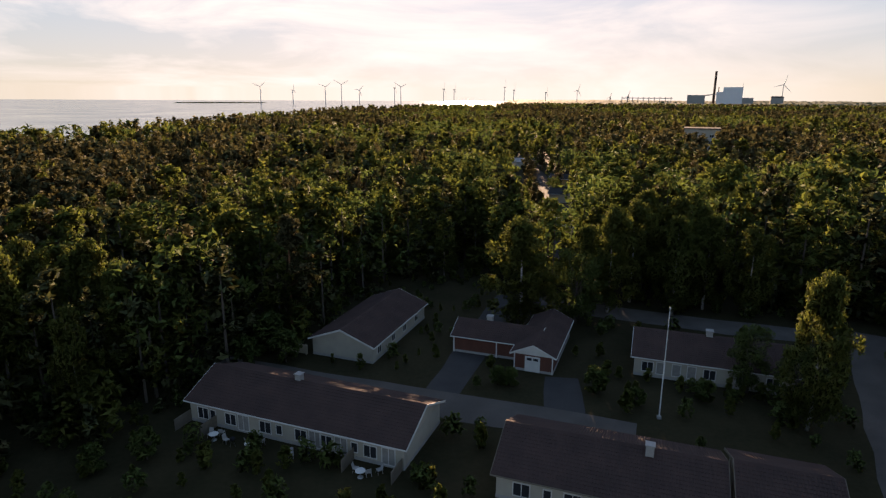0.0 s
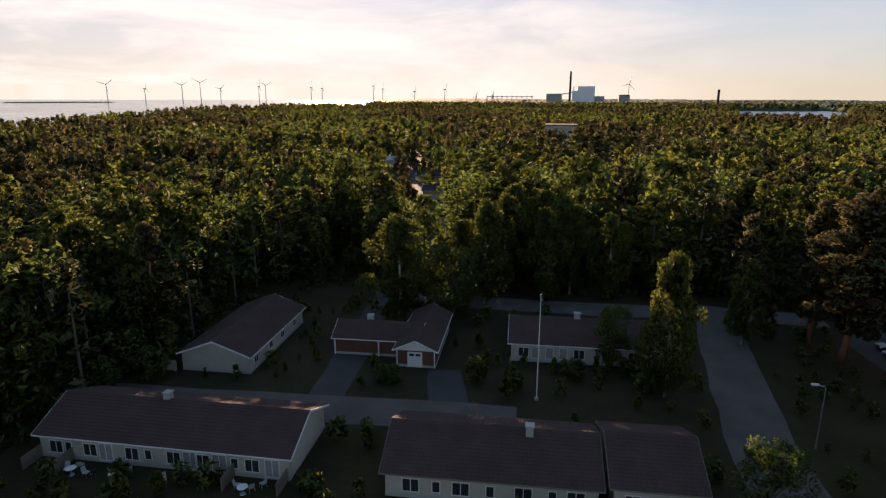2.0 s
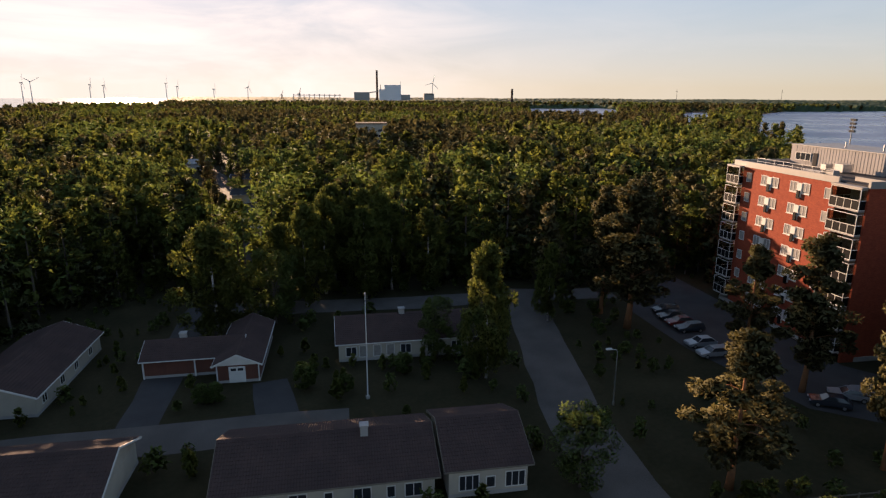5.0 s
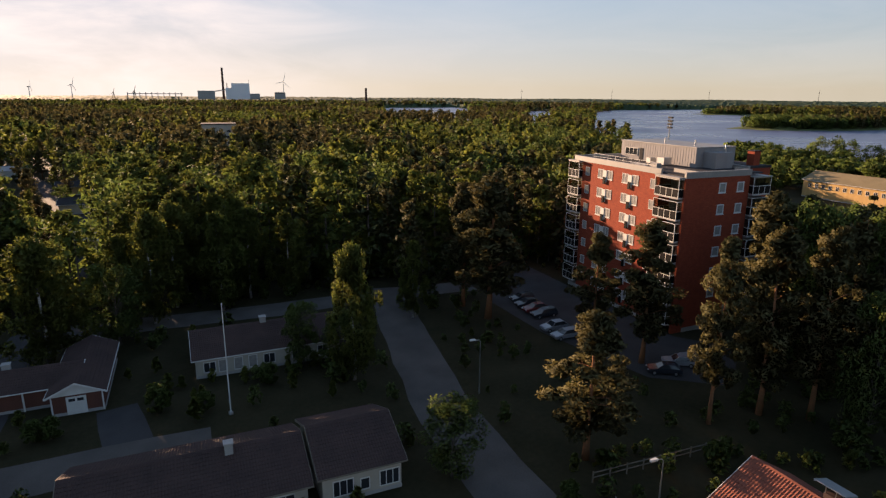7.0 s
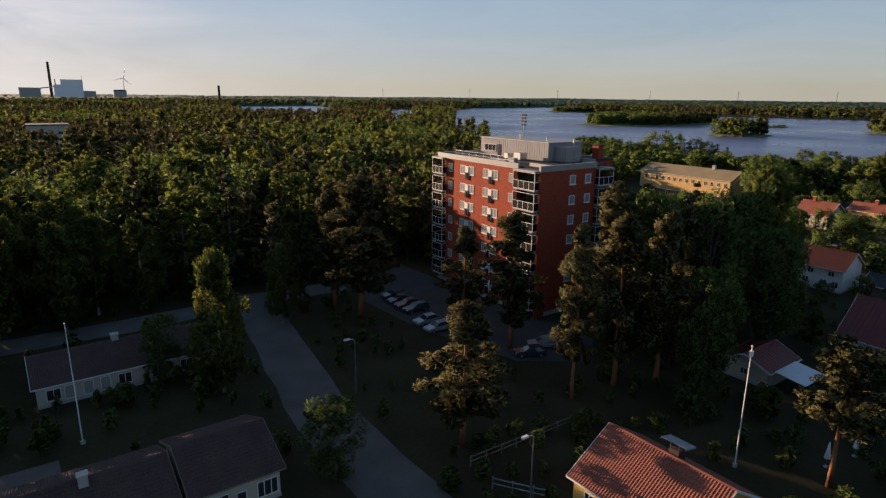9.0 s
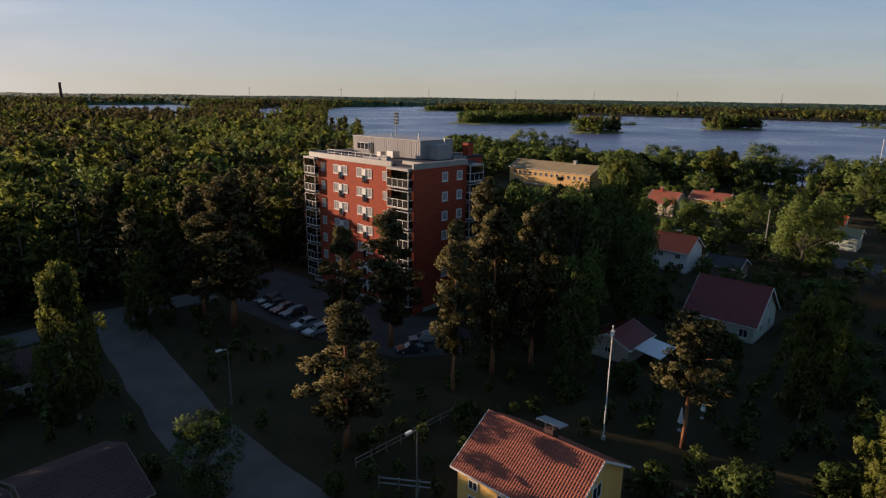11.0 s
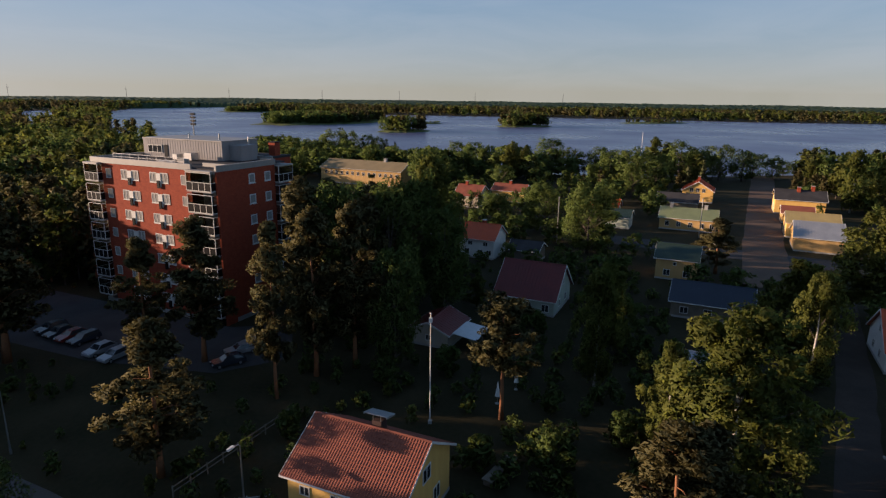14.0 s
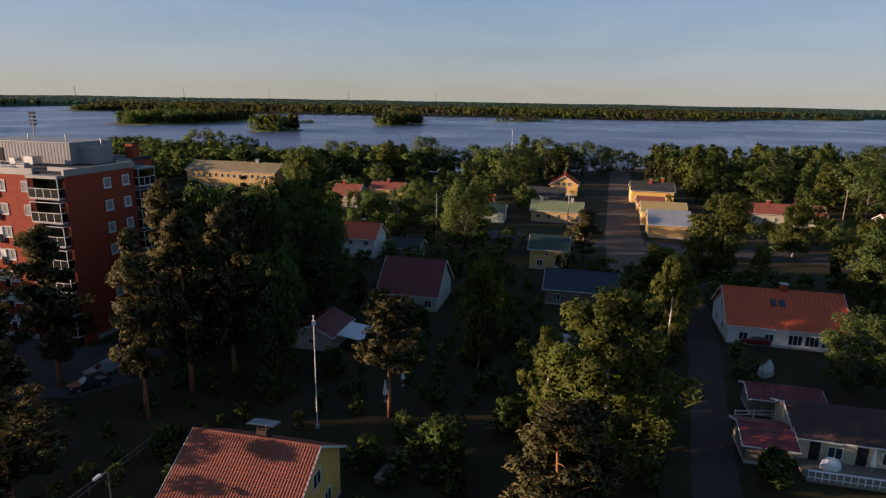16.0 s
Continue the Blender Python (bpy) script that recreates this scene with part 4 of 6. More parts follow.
# ---- trees ----
def leaves(rng, centres, radii, per, size, droop=0.0, flat=1.0, high=1.0):
    """Small three-cornered leaf sprays round clump centres: their corners, and a normal each that follows the rounded crown."""
    c = np.repeat(np.asarray(centres, float), per, 0)
    r = np.repeat(np.asarray(radii, float), per)
    n = len(c)
    u = rng.normal(size=(n, 3))
    u /= np.linalg.norm(u, axis=1)[:, None]
    d = u * (rng.uniform(0.25, 1, n) ** 0.5 * r)[:, None]
    d[:, 2] *= flat
    p = c + d
    if droop:
        p[:, 2] -= rng.uniform(0, 1, n) ** 2 * droop
    a = rng.normal(size=(n, 3))
    a[:, 2] -= droop * 1.2
    a /= np.linalg.norm(a, axis=1)[:, None]
    b = np.cross(a, rng.normal(size=(n, 3)))
    b /= np.linalg.norm(b, axis=1)[:, None]
    s = (size * rng.uniform(0.6, 1.4, n))[:, None]
    q = np.stack([p - a * s * 0.7, p + b * s * 0.5, p + a * s * 0.7], 1)
    out = np.stack([c[:, 0], c[:, 1], (c[:, 2] - 0.5 * high) * 0.45], 1)
    out /= np.linalg.norm(out, axis=1)[:, None] + 1e-6
    k = np.cross(a, b)
    k *= np.sign((k * (u + out)).sum(1))[:, None]
    nrm = 0.6 * u + 0.7 * out + 0.2 * k + (0, 0, 0.2)
    nrm /= np.linalg.norm(nrm, axis=1)[:, None]
    return q.reshape(-1, 3), np.repeat(nrm, 3, 0)


def quad_mesh(name, q, mat):
    n = len(q) // 4
    me = bpy.data.meshes.new(name)
    me.vertices.add(len(q))
    me.vertices.foreach_set("co", np.ascontiguousarray(q, np.float32).ravel())
    me.loops.add(4 * n)
    me.loops.foreach_set("vertex_index", np.arange(4 * n, dtype=np.int32))
    me.polygons.add(n)
    me.polygons.foreach_set("loop_start", np.arange(0, 4 * n, 4, dtype=np.int32))
    me.update(calc_edges=True)
    me.materials.append(M[mat])
    return me


def flake_mesh(name, q, nrm, mat):
    """Like quad_mesh, for three-cornered sprays with their own normals."""
    n = len(q) // 3
    me = bpy.data.meshes.new(name)
    me.vertices.add(len(q))
    me.vertices.foreach_set("co", np.ascontiguousarray(q, np.float32).ravel())
    me.loops.add(3 * n)
    me.loops.foreach_set("vertex_index", np.arange(3 * n, dtype=np.int32))
    me.polygons.add(n)
    me.polygons.foreach_set("loop_start", np.arange(0, 3 * n, 3, dtype=np.int32))
    me.update(calc_edges=True)
    at = me.attributes.new("custom_normal", "FLOAT_VECTOR", "POINT")
    at.data.foreach_set("vector", np.ascontiguousarray(nrm, np.float32).ravel())
    me.materials.append(M[mat])
    return me


def crown(rng, kind, detail):
    """Clump centres and radii of a tree 1 m high for its kind, and its limbs."""
    cs, rs, limbs = [], [], []
    if kind == "tall_pine":
        for i in range(int(74 * detail)):
            t = rng.uniform(0, 1)
            z = 0.42 + 0.55 * t
            w = 0.2 * math.sin(math.pi * (0.2 + 0.74 * t)) ** 0.7
            a = rng.uniform(0, 2 * math.pi)
            d = w * rng.uniform(0.1, 1.1)
            cs.append((d * math.cos(a), d * math.sin(a), z))
            rs.append(rng.uniform(0.032, 0.06))
            if i % 3 == 0:
                limbs.append(((0, 0, z - 0.05), cs[-1]))
    elif kind == "pine":
        for i in range(int(80 * detail)):
            t = rng.uniform(0, 1) ** 1.05
            z = 0.2 + 0.77 * t
            w = 0.2 * (1 - t) ** 0.7 * (0.45 + 0.55 * min(1, t * 4)) + 0.012
            a = rng.uniform(0, 2 * math.pi)
            d = w * rng.uniform(0.08, 1.12)
            cs.append((d * math.cos(a), d * math.sin(a), z + 0.1 * d))
            rs.append(rng.uniform(0.03, 0.058))
            if i % 3 == 0:
                limbs.append(((0, 0, z - 0.04), cs[-1]))
    elif kind == "birch":
        for i in range(int(84 * detail)):
            t = rng.uniform(0, 1) ** 0.9
            z = 0.14 + 0.85 * t
            w = 0.21 * math.sin(math.pi * (0.16 + 0.82 * t)) ** 0.75 + 0.005
            a = rng.uniform(0, 2 * math.pi)
            d = w * rng.uniform(0.08, 1.1)
            cs.append((d * math.cos(a), d * math.sin(a), z))
            rs.append(rng.uniform(0.028, 0.055))
            if i % 4 == 0:
                limbs.append(((0, 0, max(0.12, z - 0.16)), cs[-1]))
    elif kind == "spruce":
        for i in range(int(56 * detail)):
            t = rng.uniform(0, 1) ** 1.3
            z = 0.06 + 0.92 * t
            w = 0.2 * (1 - t) ** 0.9 + 0.008
            a = rng.uniform(0, 2 * math.pi)
            d = w * rng.uniform(0.4, 1.05)
            cs.append((d * math.cos(a), d * math.sin(a), z - 0.25 * d))
            rs.append(rng.uniform(0.03, 0.06) * (1.2 - 0.6 * t))
            if i % 3 == 0:
                limbs.append(((0, 0, z), cs[-1]))
    else:
        for i in range(int(58 * detail)):
            t = rng.uniform(0, 1)
            z = 0.15 + 0.77 * t
            w = 0.31 * math.sin(math.pi * (0.14 + 0.78 * t)) ** 0.55
            a = rng.uniform(0, 2 * math.pi)
            d = w * rng.uniform(0.2, 1.0) ** 0.55 * (1 + 0.12 * math.sin(3 * a + 9 * t))
            cs.append((d * math.cos(a), d * math.sin(a), z))
            rs.append(rng.uniform(0.07, 0.108))
            if i % 2 == 0:
                limbs.append(((0, 0, 0.12 + 0.4 * t), cs[-1]))
    return np.array(cs), np.array(rs), limbs


LEAF = {"pine": "leaf_pine", "tall_pine": "leaf_pine", "birch": "leaf_birch", "spruce": "leaf_spruce", "broad": "leaf_broad"}
BARK = {"pine": "pine_bark", "tall_pine": "pine_bark", "birch": "birch_bark", "spruce": "dark_bark", "broad": "dark_bark"}
WORDS = {"tall_pine": "tall Scots pine with a bare orange trunk and high crown", "pine": "tall Scots pine with an orange trunk and clumped needles", "birch": "birch with a pale trunk and hanging leafy twigs",
         "spruce": "dark narrow spruce with dense needles", "broad": "round leafy tree with a dense green crown"}


def tree_model(kind, seed, H, per, size):
    """A whole tree H metres high: trunk with limbs, and its crown."""
    rng = np.random.default_rng(seed)
    cs, rs, limbs = crown(rng, kind, 1.0)
    lean = rng.normal(0, 0.012, 2)
    b = Build()
    top = 0.97 if kind in ("pine", "tall_pine", "spruce", "birch") else 0.6
    path = [(lean[0] * H * z * z + rng.normal(0, 0.004) * H, lean[1] * H * z * z, z * H) for z in np.linspace(0, top, 7)]
    path[0] = (0, 0, -0.1)
    rad = {"pine": 0.014, "tall_pine": 0.014, "birch": 0.011, "spruce": 0.012, "broad": 0.018}[kind] * H
    b.tube(path, [rad * (1.25 if i == 0 else 1 - 0.9 * i / 6) for i in range(7)], 7)
    b2 = Build()
    for a, c in limbs:
        a, c = Vector(a) * H, Vector(c) * H
        mid = (a + c) / 2 + Vector((0, 0, 0.02 * H))
        b2.tube([a, mid, c], [rad * 0.26, rad * 0.16, rad * 0.05], 3, False)
    q, nrm = leaves(rng, cs * H, rs * H, per, size, 0.09 * H if kind == "birch" else 0.0, {"pine": 0.8, "tall_pine": 0.75, "spruce": 0.5}.get(kind, 0.85), H)
    stem = len(b.f)
    b.add(b2.v, b2.f)
    wood = b.mesh("trunk", BARK[kind], True)
    wood.materials.append(M["dark_bark"])
    wood.polygons.foreach_set("material_index", [0 if i < stem or "pine" in kind else 1 for i in range(len(b.f))])
    return wood, flake_mesh("crown", q, nrm, LEAF[kind])


MODELS = {}
for kind, per in (("pine", 190), ("tall_pine", 150), ("birch", 190), ("spruce", 130), ("broad", 190)):
    MODELS[kind] = [tree_model(kind, 11 * i + len(kind), 16.0, per, {"pine": 0.27, "tall_pine": 0.3, "birch": 0.28, "spruce": 0.36, "broad": 0.33}[kind]) for i in range(4)]
for kind in ("pine", "birch", "spruce", "broad"):
    MODELS["far_" + kind] = [tree_model(kind, 17 * i + len(kind), 16.0, 60 if kind == "broad" else 40, 0.52 if kind == "broad" else 0.48) for i in range(4)]
MODELS["bush"] = [tree_model("broad", 91 + i, 16.0, 60, 0.95) for i in range(2)]


def tree(kind, x, y, h, wide=1.0, label=""):
    model = MODELS[kind]
    i = int(abs(x * 7.3 + y * 3.1)) % len(model)
    if math.hypot(x, y) > 170:
        model = MODELS["far_" + kind]
    name = "bush" if kind == "bush" else kind + "_tree"
    if kind == "broad":
        name = "leafy_tree"
    if kind == "tall_pine":
        name = "pine_tree"
    t = empty(name, pose(x, y, 0, 0, 0, (x * 37 + y * 91) % 360) @ Matrix.Diagonal((h / 16 * wide, h / 16 * wide, h / 16, 1)),
              label or WORDS.get(kind, "low leafy garden bush"), "bush" if kind == "bush" else "tree", "garden bushes" if kind == "bush" else name.replace("_", " ") + "s")
    part("trunk", model[i][0], None, t)
    part("crown", model[i][1], None, t)
    return t


# trees by the row houses
for k, x, y, h, w in (("birch", -39.3, 58.5, 13.9, 0.8), ("birch", -48.5, 61.1, 20.4, 1.0), ("birch", -54.1, 74.1, 17.3, 1.1), ("birch", -45.8, 74.1, 17.3, 1.2), ("birch", -38.4, 67.7, 16.3, 1.0),
                      ("pine", -23.3, 86.0, 18.4, 1.2), ("birch", 11.9, 89.1, 17.5, 1.6), ("birch", 37.0, 108.9, 18.9, 1.2), ("birch", 27.3, 95.7, 18.4, 1.2),
                      ("birch", 37.7, 94.5, 16.8, 1.2), ("birch", 44.0, 97.5, 16.6, 1.2), ("birch", 50.0, 94.5, 15.2, 1.2), ("birch", 41.0, 104.0, 18.2, 1.2), ("birch", 46.5, 106.0, 16.5, 1.1), ("birch", 23.5, 98.0, 14.5, 1.1), ("birch", 32.6, 101.1, 18.4, 1.2), ("broad", 20.8, 90.8, 12.2, 1.1), ("birch", 39.5, 58.9, 17.8, 0.95)):
    tree(k, x, y, h, w)
for k, x, y, h, w in (("birch", 59.2, 70.9, 13, 0.9), ("pine", 68.2, 62.6, 24, 1.5), ("pine", 69.3, 69.5, 21.4, 1.1), ("pine", 46.8, 29.2, 15.8, 1.55), ("broad", 34.9, 36.1, 8.5, 1.1),
                      ("pine", 73.1, 46.0, 16.5, 1.25), ("pine", 71.4, 37.0, 20.6, 1.2), ("pine", 62.6, 23.8, 21.4, 0.75), ("pine", 69.0, 20.9, 22.0, 1.05), ("pine", 72.0, 16.5, 22.3, 1.0),
                      ("pine", 80.6, 25.7, 24.0, 1.1), ("broad", 83.4, 21.3, 23.4, 0.7), ("broad", 85.4, 14.2, 23.6, 0.65), ("pine", 81.7, 16.6, 22.4, 1.0), ("broad", 92.5, 6.6, 19.0, 0.7), ("broad", 70.9, 11.0, 17.5, 0.6), ("broad", 97.5, 11.9, 24.4, 0.65), ("birch", 110.9, 10.7, 24.4, 1.0), ("broad", 37.1, 67.4, 9.2, 0.9), ("broad", 41.2, 64.3, 8.2, 1.0)):
    tree(k, x, y, h, w)
for k, x, y, h, w in (("tall_pine", 60.7, -2.6, 15, 1.25), ("birch", 79.8, -17.1, 13.3, 1.2), ("birch", 69.9, -14.2, 15.3, 0.9), ("birch", 50.0, -23.1, 17.8, 1.8), ("pine", 38.0, -14.5, 13.4, 1.7), ("pine", 39.8, -17.2, 12.4, 1.5),
                      ("birch", 84.7, -44.5, 13.5, 1.9), ("birch", 73.4, -41.6, 14.8, 1.1), ("birch", 100.5, -65.3, 19.1, 1.9), ("birch", 125.7, -98.9, 12.6, 2.2), ("birch", 92.4, -89.7, 16.2, 2.0), ("broad", 61.2, -59.8, 11.2, 1.15), ("broad", 56.9, -64.8, 11.2, 1.0),
                      ("pine", 124.4, -47.4, 11.8, 2.1), ("broad", 87.8, -87.6, 15, 1.3), ("broad", 126.3, -112.5, 9.2, 1.0), ("broad", 121.7, -107.9, 8.2, 1.0)):
    tree(k, x, y, h, w)
for k, x, y, h, w in (("spruce", 122, 24, 20, 1.2), ("broad", 116, 16, 19, 0.9), ("pine", 110, 30, 20, 1.1), ("tall_pine", 98, 19, 20.5, 1.25), ("broad", 105, 13.5, 18, 0.9), ("tall_pine", 91, 14.5, 18, 1.25), ("broad", 121, 34, 18, 0.9),
                      ("broad", 130, 26, 17, 0.9), ("tall_pine", 93, 25, 19.5, 1.25), ("spruce", 112, 21, 19, 1.3), ("pine", 86, 24.5, 18.5, 1.1), ("broad", 148, -24, 12, 1.1), ("broad", 152, -28, 13, 1.0), ("broad", 158, 20, 12, 1.0)):
    tree(k, x, y, h, w)
# birch at (57, -27) and leafy tree at (53.5, -31) added to shade the sheds
for k, x, y, h, w in (("birch", 57, -27, 9.5, 1.2), ("broad", 53.5, -31, 5.5, 1.1), ("birch", 61, -33, 9, 1.1), ("broad", 82, -20, 8, 1.0), ("birch", 56, -19, 12, 1.1), ("broad", 64, -26, 8, 1.1)):
    tree(k, x, y, h, w)
for x, y, h in ((51.1, -0.5, 3.6), (50.3, -7.5, 4.6), (6.7, 69.2, 2.6), (8.2, 68.8, 2.6), (-24.7, 78.6, 6), (-21.6, 75.4, 5), (-26.7, 73.3, 5), (-33.7, 50.6, 3), (-29.6, 52.7, 3.5), (44.7, -37.9, 4), (47.0, -18.9, 3.5),
                (60.3, -31.6, 4), (39.6, 26.0, 2.5), (64.6, -21.4, 5), (18.5, 67.1, 3.5), (22.5, 64.0, 2.5), (30.7, 65.0, 3), (56.4, -15.0, 4), (83.8, -7.3, 5), (89.9, -19.9, 5), (71.3, 4.3, 4), (67.2, 11.5, 4), (54.9, 19.8, 3)):
    tree("bush", x, y, h, 1.2)


# the woods: one mesh of many lighter trees for each kind
def light_model(kind, seed, detail, per, size, low=0.0):
    rng = np.random.default_rng(seed)
    cs, rs, _ = crown(rng, kind, detail * (1.5 if low else 1.0))
    if low:
        up = (cs[:, 2] > low) | (rng.uniform(0, 1, len(cs)) < 0.3)
        cs, rs = cs[up], rs[up]
    q, nrm = leaves(rng, cs, rs * (1.6 if detail < 0.55 else 1.1), per, size, 0.05 if kind == "birch" else 0, 0.75)
    r = 0.012
    tr = np.array([[(r, 0, 0), (0, r, 0), (0, r * .3, .8), (r * .3, 0, .8)], [(0, r, 0), (-r, 0, 0), (-r * .3, 0, .8), (0, r * .3, .8)], [(-r, 0, 0), (0, -r, 0), (0, -r * .3, .8), (-r * .3, 0, .8)],
                   [(0, -r, 0), (r, 0, 0), (r * .3, 0, .8), (0, -r * .3, .8)]]).reshape(-1, 3)
    return q, nrm, tr


def inside(poly, x, y):
    c = np.zeros(len(x), bool)
    for (ax, ay), (bx, by) in zip(poly, poly[1:] + poly[:1]):
        hit = ((ay > y) != (by > y)) & (x < (bx - ax) * (y - ay) / (by - ay + 1e-9) + ax)
        c ^= hit
    return c


TOWN = [(24.4, -30.6), (30.2, 7.9), (36.5, 26.1), (44.9, 42.3), (61.8, 67.2), (70.4, 77.7), (97.9, 84.1), (108.2, 59.0), (116.3, 29.8), (130.7, 40.2), (193.0, 78.0), (234.1, 89.5), (291.2, 101.8), (337.1, 62.9), (287.6, -71.2), (333.5, -177.6), (370.5, -305.3), (200.0, -300.0), (20.0, -300.0)]
YARD = [(-34.6, 40.4), (-33.8, 63.0), (-22.6, 75.4), (-12.4, 99.6), (4.2, 115.5), (20.7, 103.8), (45.6, 95.4), (68.5, 88.2), (61.8, 67.2), (44.9, 42.3), (34.4, 22.0), (20.3, 30.2)]
CLEAR = [(20, 119), (26, 118), (29, 126), (37, 150), (42, 180), (53, 310), (32, 310), (21, 200), (17, 150), (17, 126)]

GLADE = [(25, 100), (52, 92), (55, 107), (29, 115)]


def woods(name, label, kinds, r0, r1, a0, a1, gap, detail, per, size, seed, hmin, hmax, keep=None, free=False, low=0.0):
    rng = np.random.default_rng(seed)
    n = int((radians(a1 - a0) / 2) * (r1 * r1 - r0 * r0) / (gap * gap))
    r = np.sqrt(rng.uniform(r0 * r0, r1 * r1, n))
    a = np.radians(rng.uniform(a0, a1, n))
    x, y = r * np.sin(a), r * np.cos(a)
    ok = np.ones(len(x), bool) if free else ~inside(TOWN, x, y) & ~inside(YARD, x, y) & ~inside(SEA_EDGE, x, y) & ~inside(LAKE_EDGE, x, y) & ~inside(CLEAR, x, y) & ~inside(INLET, x, y) & ~inside(CREEK, x, y) & ~inside(GLADE, x, y)
    if keep is not None:
        ok &= keep(x, y)
    x, y = x[ok], y[ok]
    patch = np.sin(x * 0.021 + 1.3) + np.sin(y * 0.017 - x * 0.009) + rng.normal(0, 0.8, len(x))
    order = np.argsort(np.argsort(patch)) / max(1, len(x))
    total = sum(w for _, w in kinds)
    at = 0.0
    for kind, w in kinds:
        sel = (order >= at / total) & (order < (at + w) / total + 1e-9)
        at += w
        xs, ys = x[sel], y[sel]
        models = [light_model(kind, seed + 5 * i, detail, per, size, low) for i in range(5)]
        crowns, normals, trunks = [], [], []
        for px, py in zip(xs, ys):
            q, nrm, tr = models[rng.integers(5)]
            h = hmin + (hmax - hmin) * (0.6 * rng.uniform() + 0.4 * (0.5 + 0.5 * math.sin(px * 0.05 + 2.0 * math.sin(py * 0.043))))
            c, s = math.cos(px * 3.7 + py), math.sin(px * 3.7 + py)
            wd = h * rng.uniform(0.9, 1.35)
            rot = np.array([[c * wd, -s * wd, 0], [s * wd, c * wd, 0], [0, 0, h]]).T
            crowns.append(q @ rot + (px, py, 0))
            normals.append(nrm @ np.array([[c, -s, 0], [s, c, 0], [0, 0, 1]]).T)
            trunks.append(tr @ rot + (px, py, 0))
        if not crowns:
            continue
        w_ob = empty(name, Matrix(), label + ", mostly " + {"broad": "leafy trees"}.get(kind, kind), "woods", kind="stuff")
        part("crowns", flake_mesh("crowns", np.concatenate(crowns), np.concatenate(normals), LEAF[kind]), None, w_ob)
        if detail > 0.3 and hmax > 10:
            part("trunks", quad_mesh("trunks", np.concatenate(trunks), "pine_bark" if kind == "pine" else "dark_bark"), None, w_ob)


MIX = (("pine", 4), ("spruce", 2.2), ("birch", 2.6), ("broad", 1.2))
woods("near_woods", "dense mixed forest near the houses", MIX, 62, 170, -50, 66, 5.9, 0.55, 26, 0.04, 3, 12.5, 22)
woods("understory", "young trees and bushes at the forest edge", (("broad", 2), ("spruce", 1), ("birch", 2)), 62, 135, -50, 66, 4.6, 0.5, 9, 0.1, 31, 3.5, 9)
woods("middle_woods", "dense mixed forest", MIX, 170, 340, -50, 60, 7.0, 0.36, 11, 0.068, 4, 11, 19.5, low=0.5)
woods("far_woods", "distant forest stretching to the sea", MIX, 340, 1150, -42, 60, 11.8, 0.2, 6, 0.125, 5, 11.5, 19, low=0.5)
woods("sea_woods", "far wooded headland", MIX, 1150, 1900, -12, 62, 20, 0.13, 6, 0.24, 6, 14, 20, low=0.4)
woods("shore_woods", "wooded far shore of the lake", MIX, 1150, 1900, 58, 140, 18.5, 0.13, 5, 0.24, 7, 13, 18, low=0.3)


def blob(x, y, cx, cy, a, b, turn):
    c, s = math.cos(radians(turn)), math.sin(radians(turn))
    u, v = (x - cx) * c + (y - cy) * s, -(x - cx) * s + (y - cy) * c
    return (u / a) ** 2 + (v / b) ** 2


ISLES = ((850, 232, 128, 55, -22, 17), (642, 96, 30, 20, -40, 19), (815, -38, 36, 24, -60, 19), (1015, -255, 60, 22, -62, 7), (850, 90, 16, 9, -50, 5), (1385, -1140, 120, 36, -60, 9), (1380, 520, 120, 60, -30, 13))
for cx, cy, a, b, turn, high in ISLES:
    n = 40
    rim = [(a * math.cos(2 * math.pi * i / n) * (1 + 0.08 * math.sin(5 * i)), b * math.sin(2 * math.pi * i / n) * (1 + 0.08 * math.cos(3 * i))) for i in range(n)]
    vs = [(k * x, k * y, z) for k, z in ((1.08, 0.0), (0.96, 0.9), (0.5, 2.0)) for x, y in rim] + [(0, 0, 2.2)]
    fs = [(r * n + i, r * n + (i + 1) % n, (r + 1) * n + (i + 1) % n, (r + 1) * n + i) for r in range(2) for i in range(n)] + [(2 * n + i, 2 * n + (i + 1) % n, 3 * n) for i in range(n)]
    me = bpy.data.meshes.new("island")
    me.from_pydata(vs, [], fs)
    me.materials.append(M["reed"])
    isle = tagged(new("island", me), "low rocky island with a reedy shore in the lake", "island", kind="structure")
    isle.matrix_world = pose(cx, cy, 0, 0, 0, turn)
    dist, az = math.hypot(cx, cy), math.degrees(math.atan2(cx, cy))
    span = math.degrees(a / dist) * 1.2
    woods("island_woods", "trees covering a small lake island", (("broad", 2), ("pine", 2), ("birch", 1)), dist - a, dist + a, az - span, az + span, 7.6, 0.4, 8, 0.125, int(cx), high * 0.75, high,
          lambda x, y: blob(x, y, cx, cy, a, b, turn) < 0.85, True)


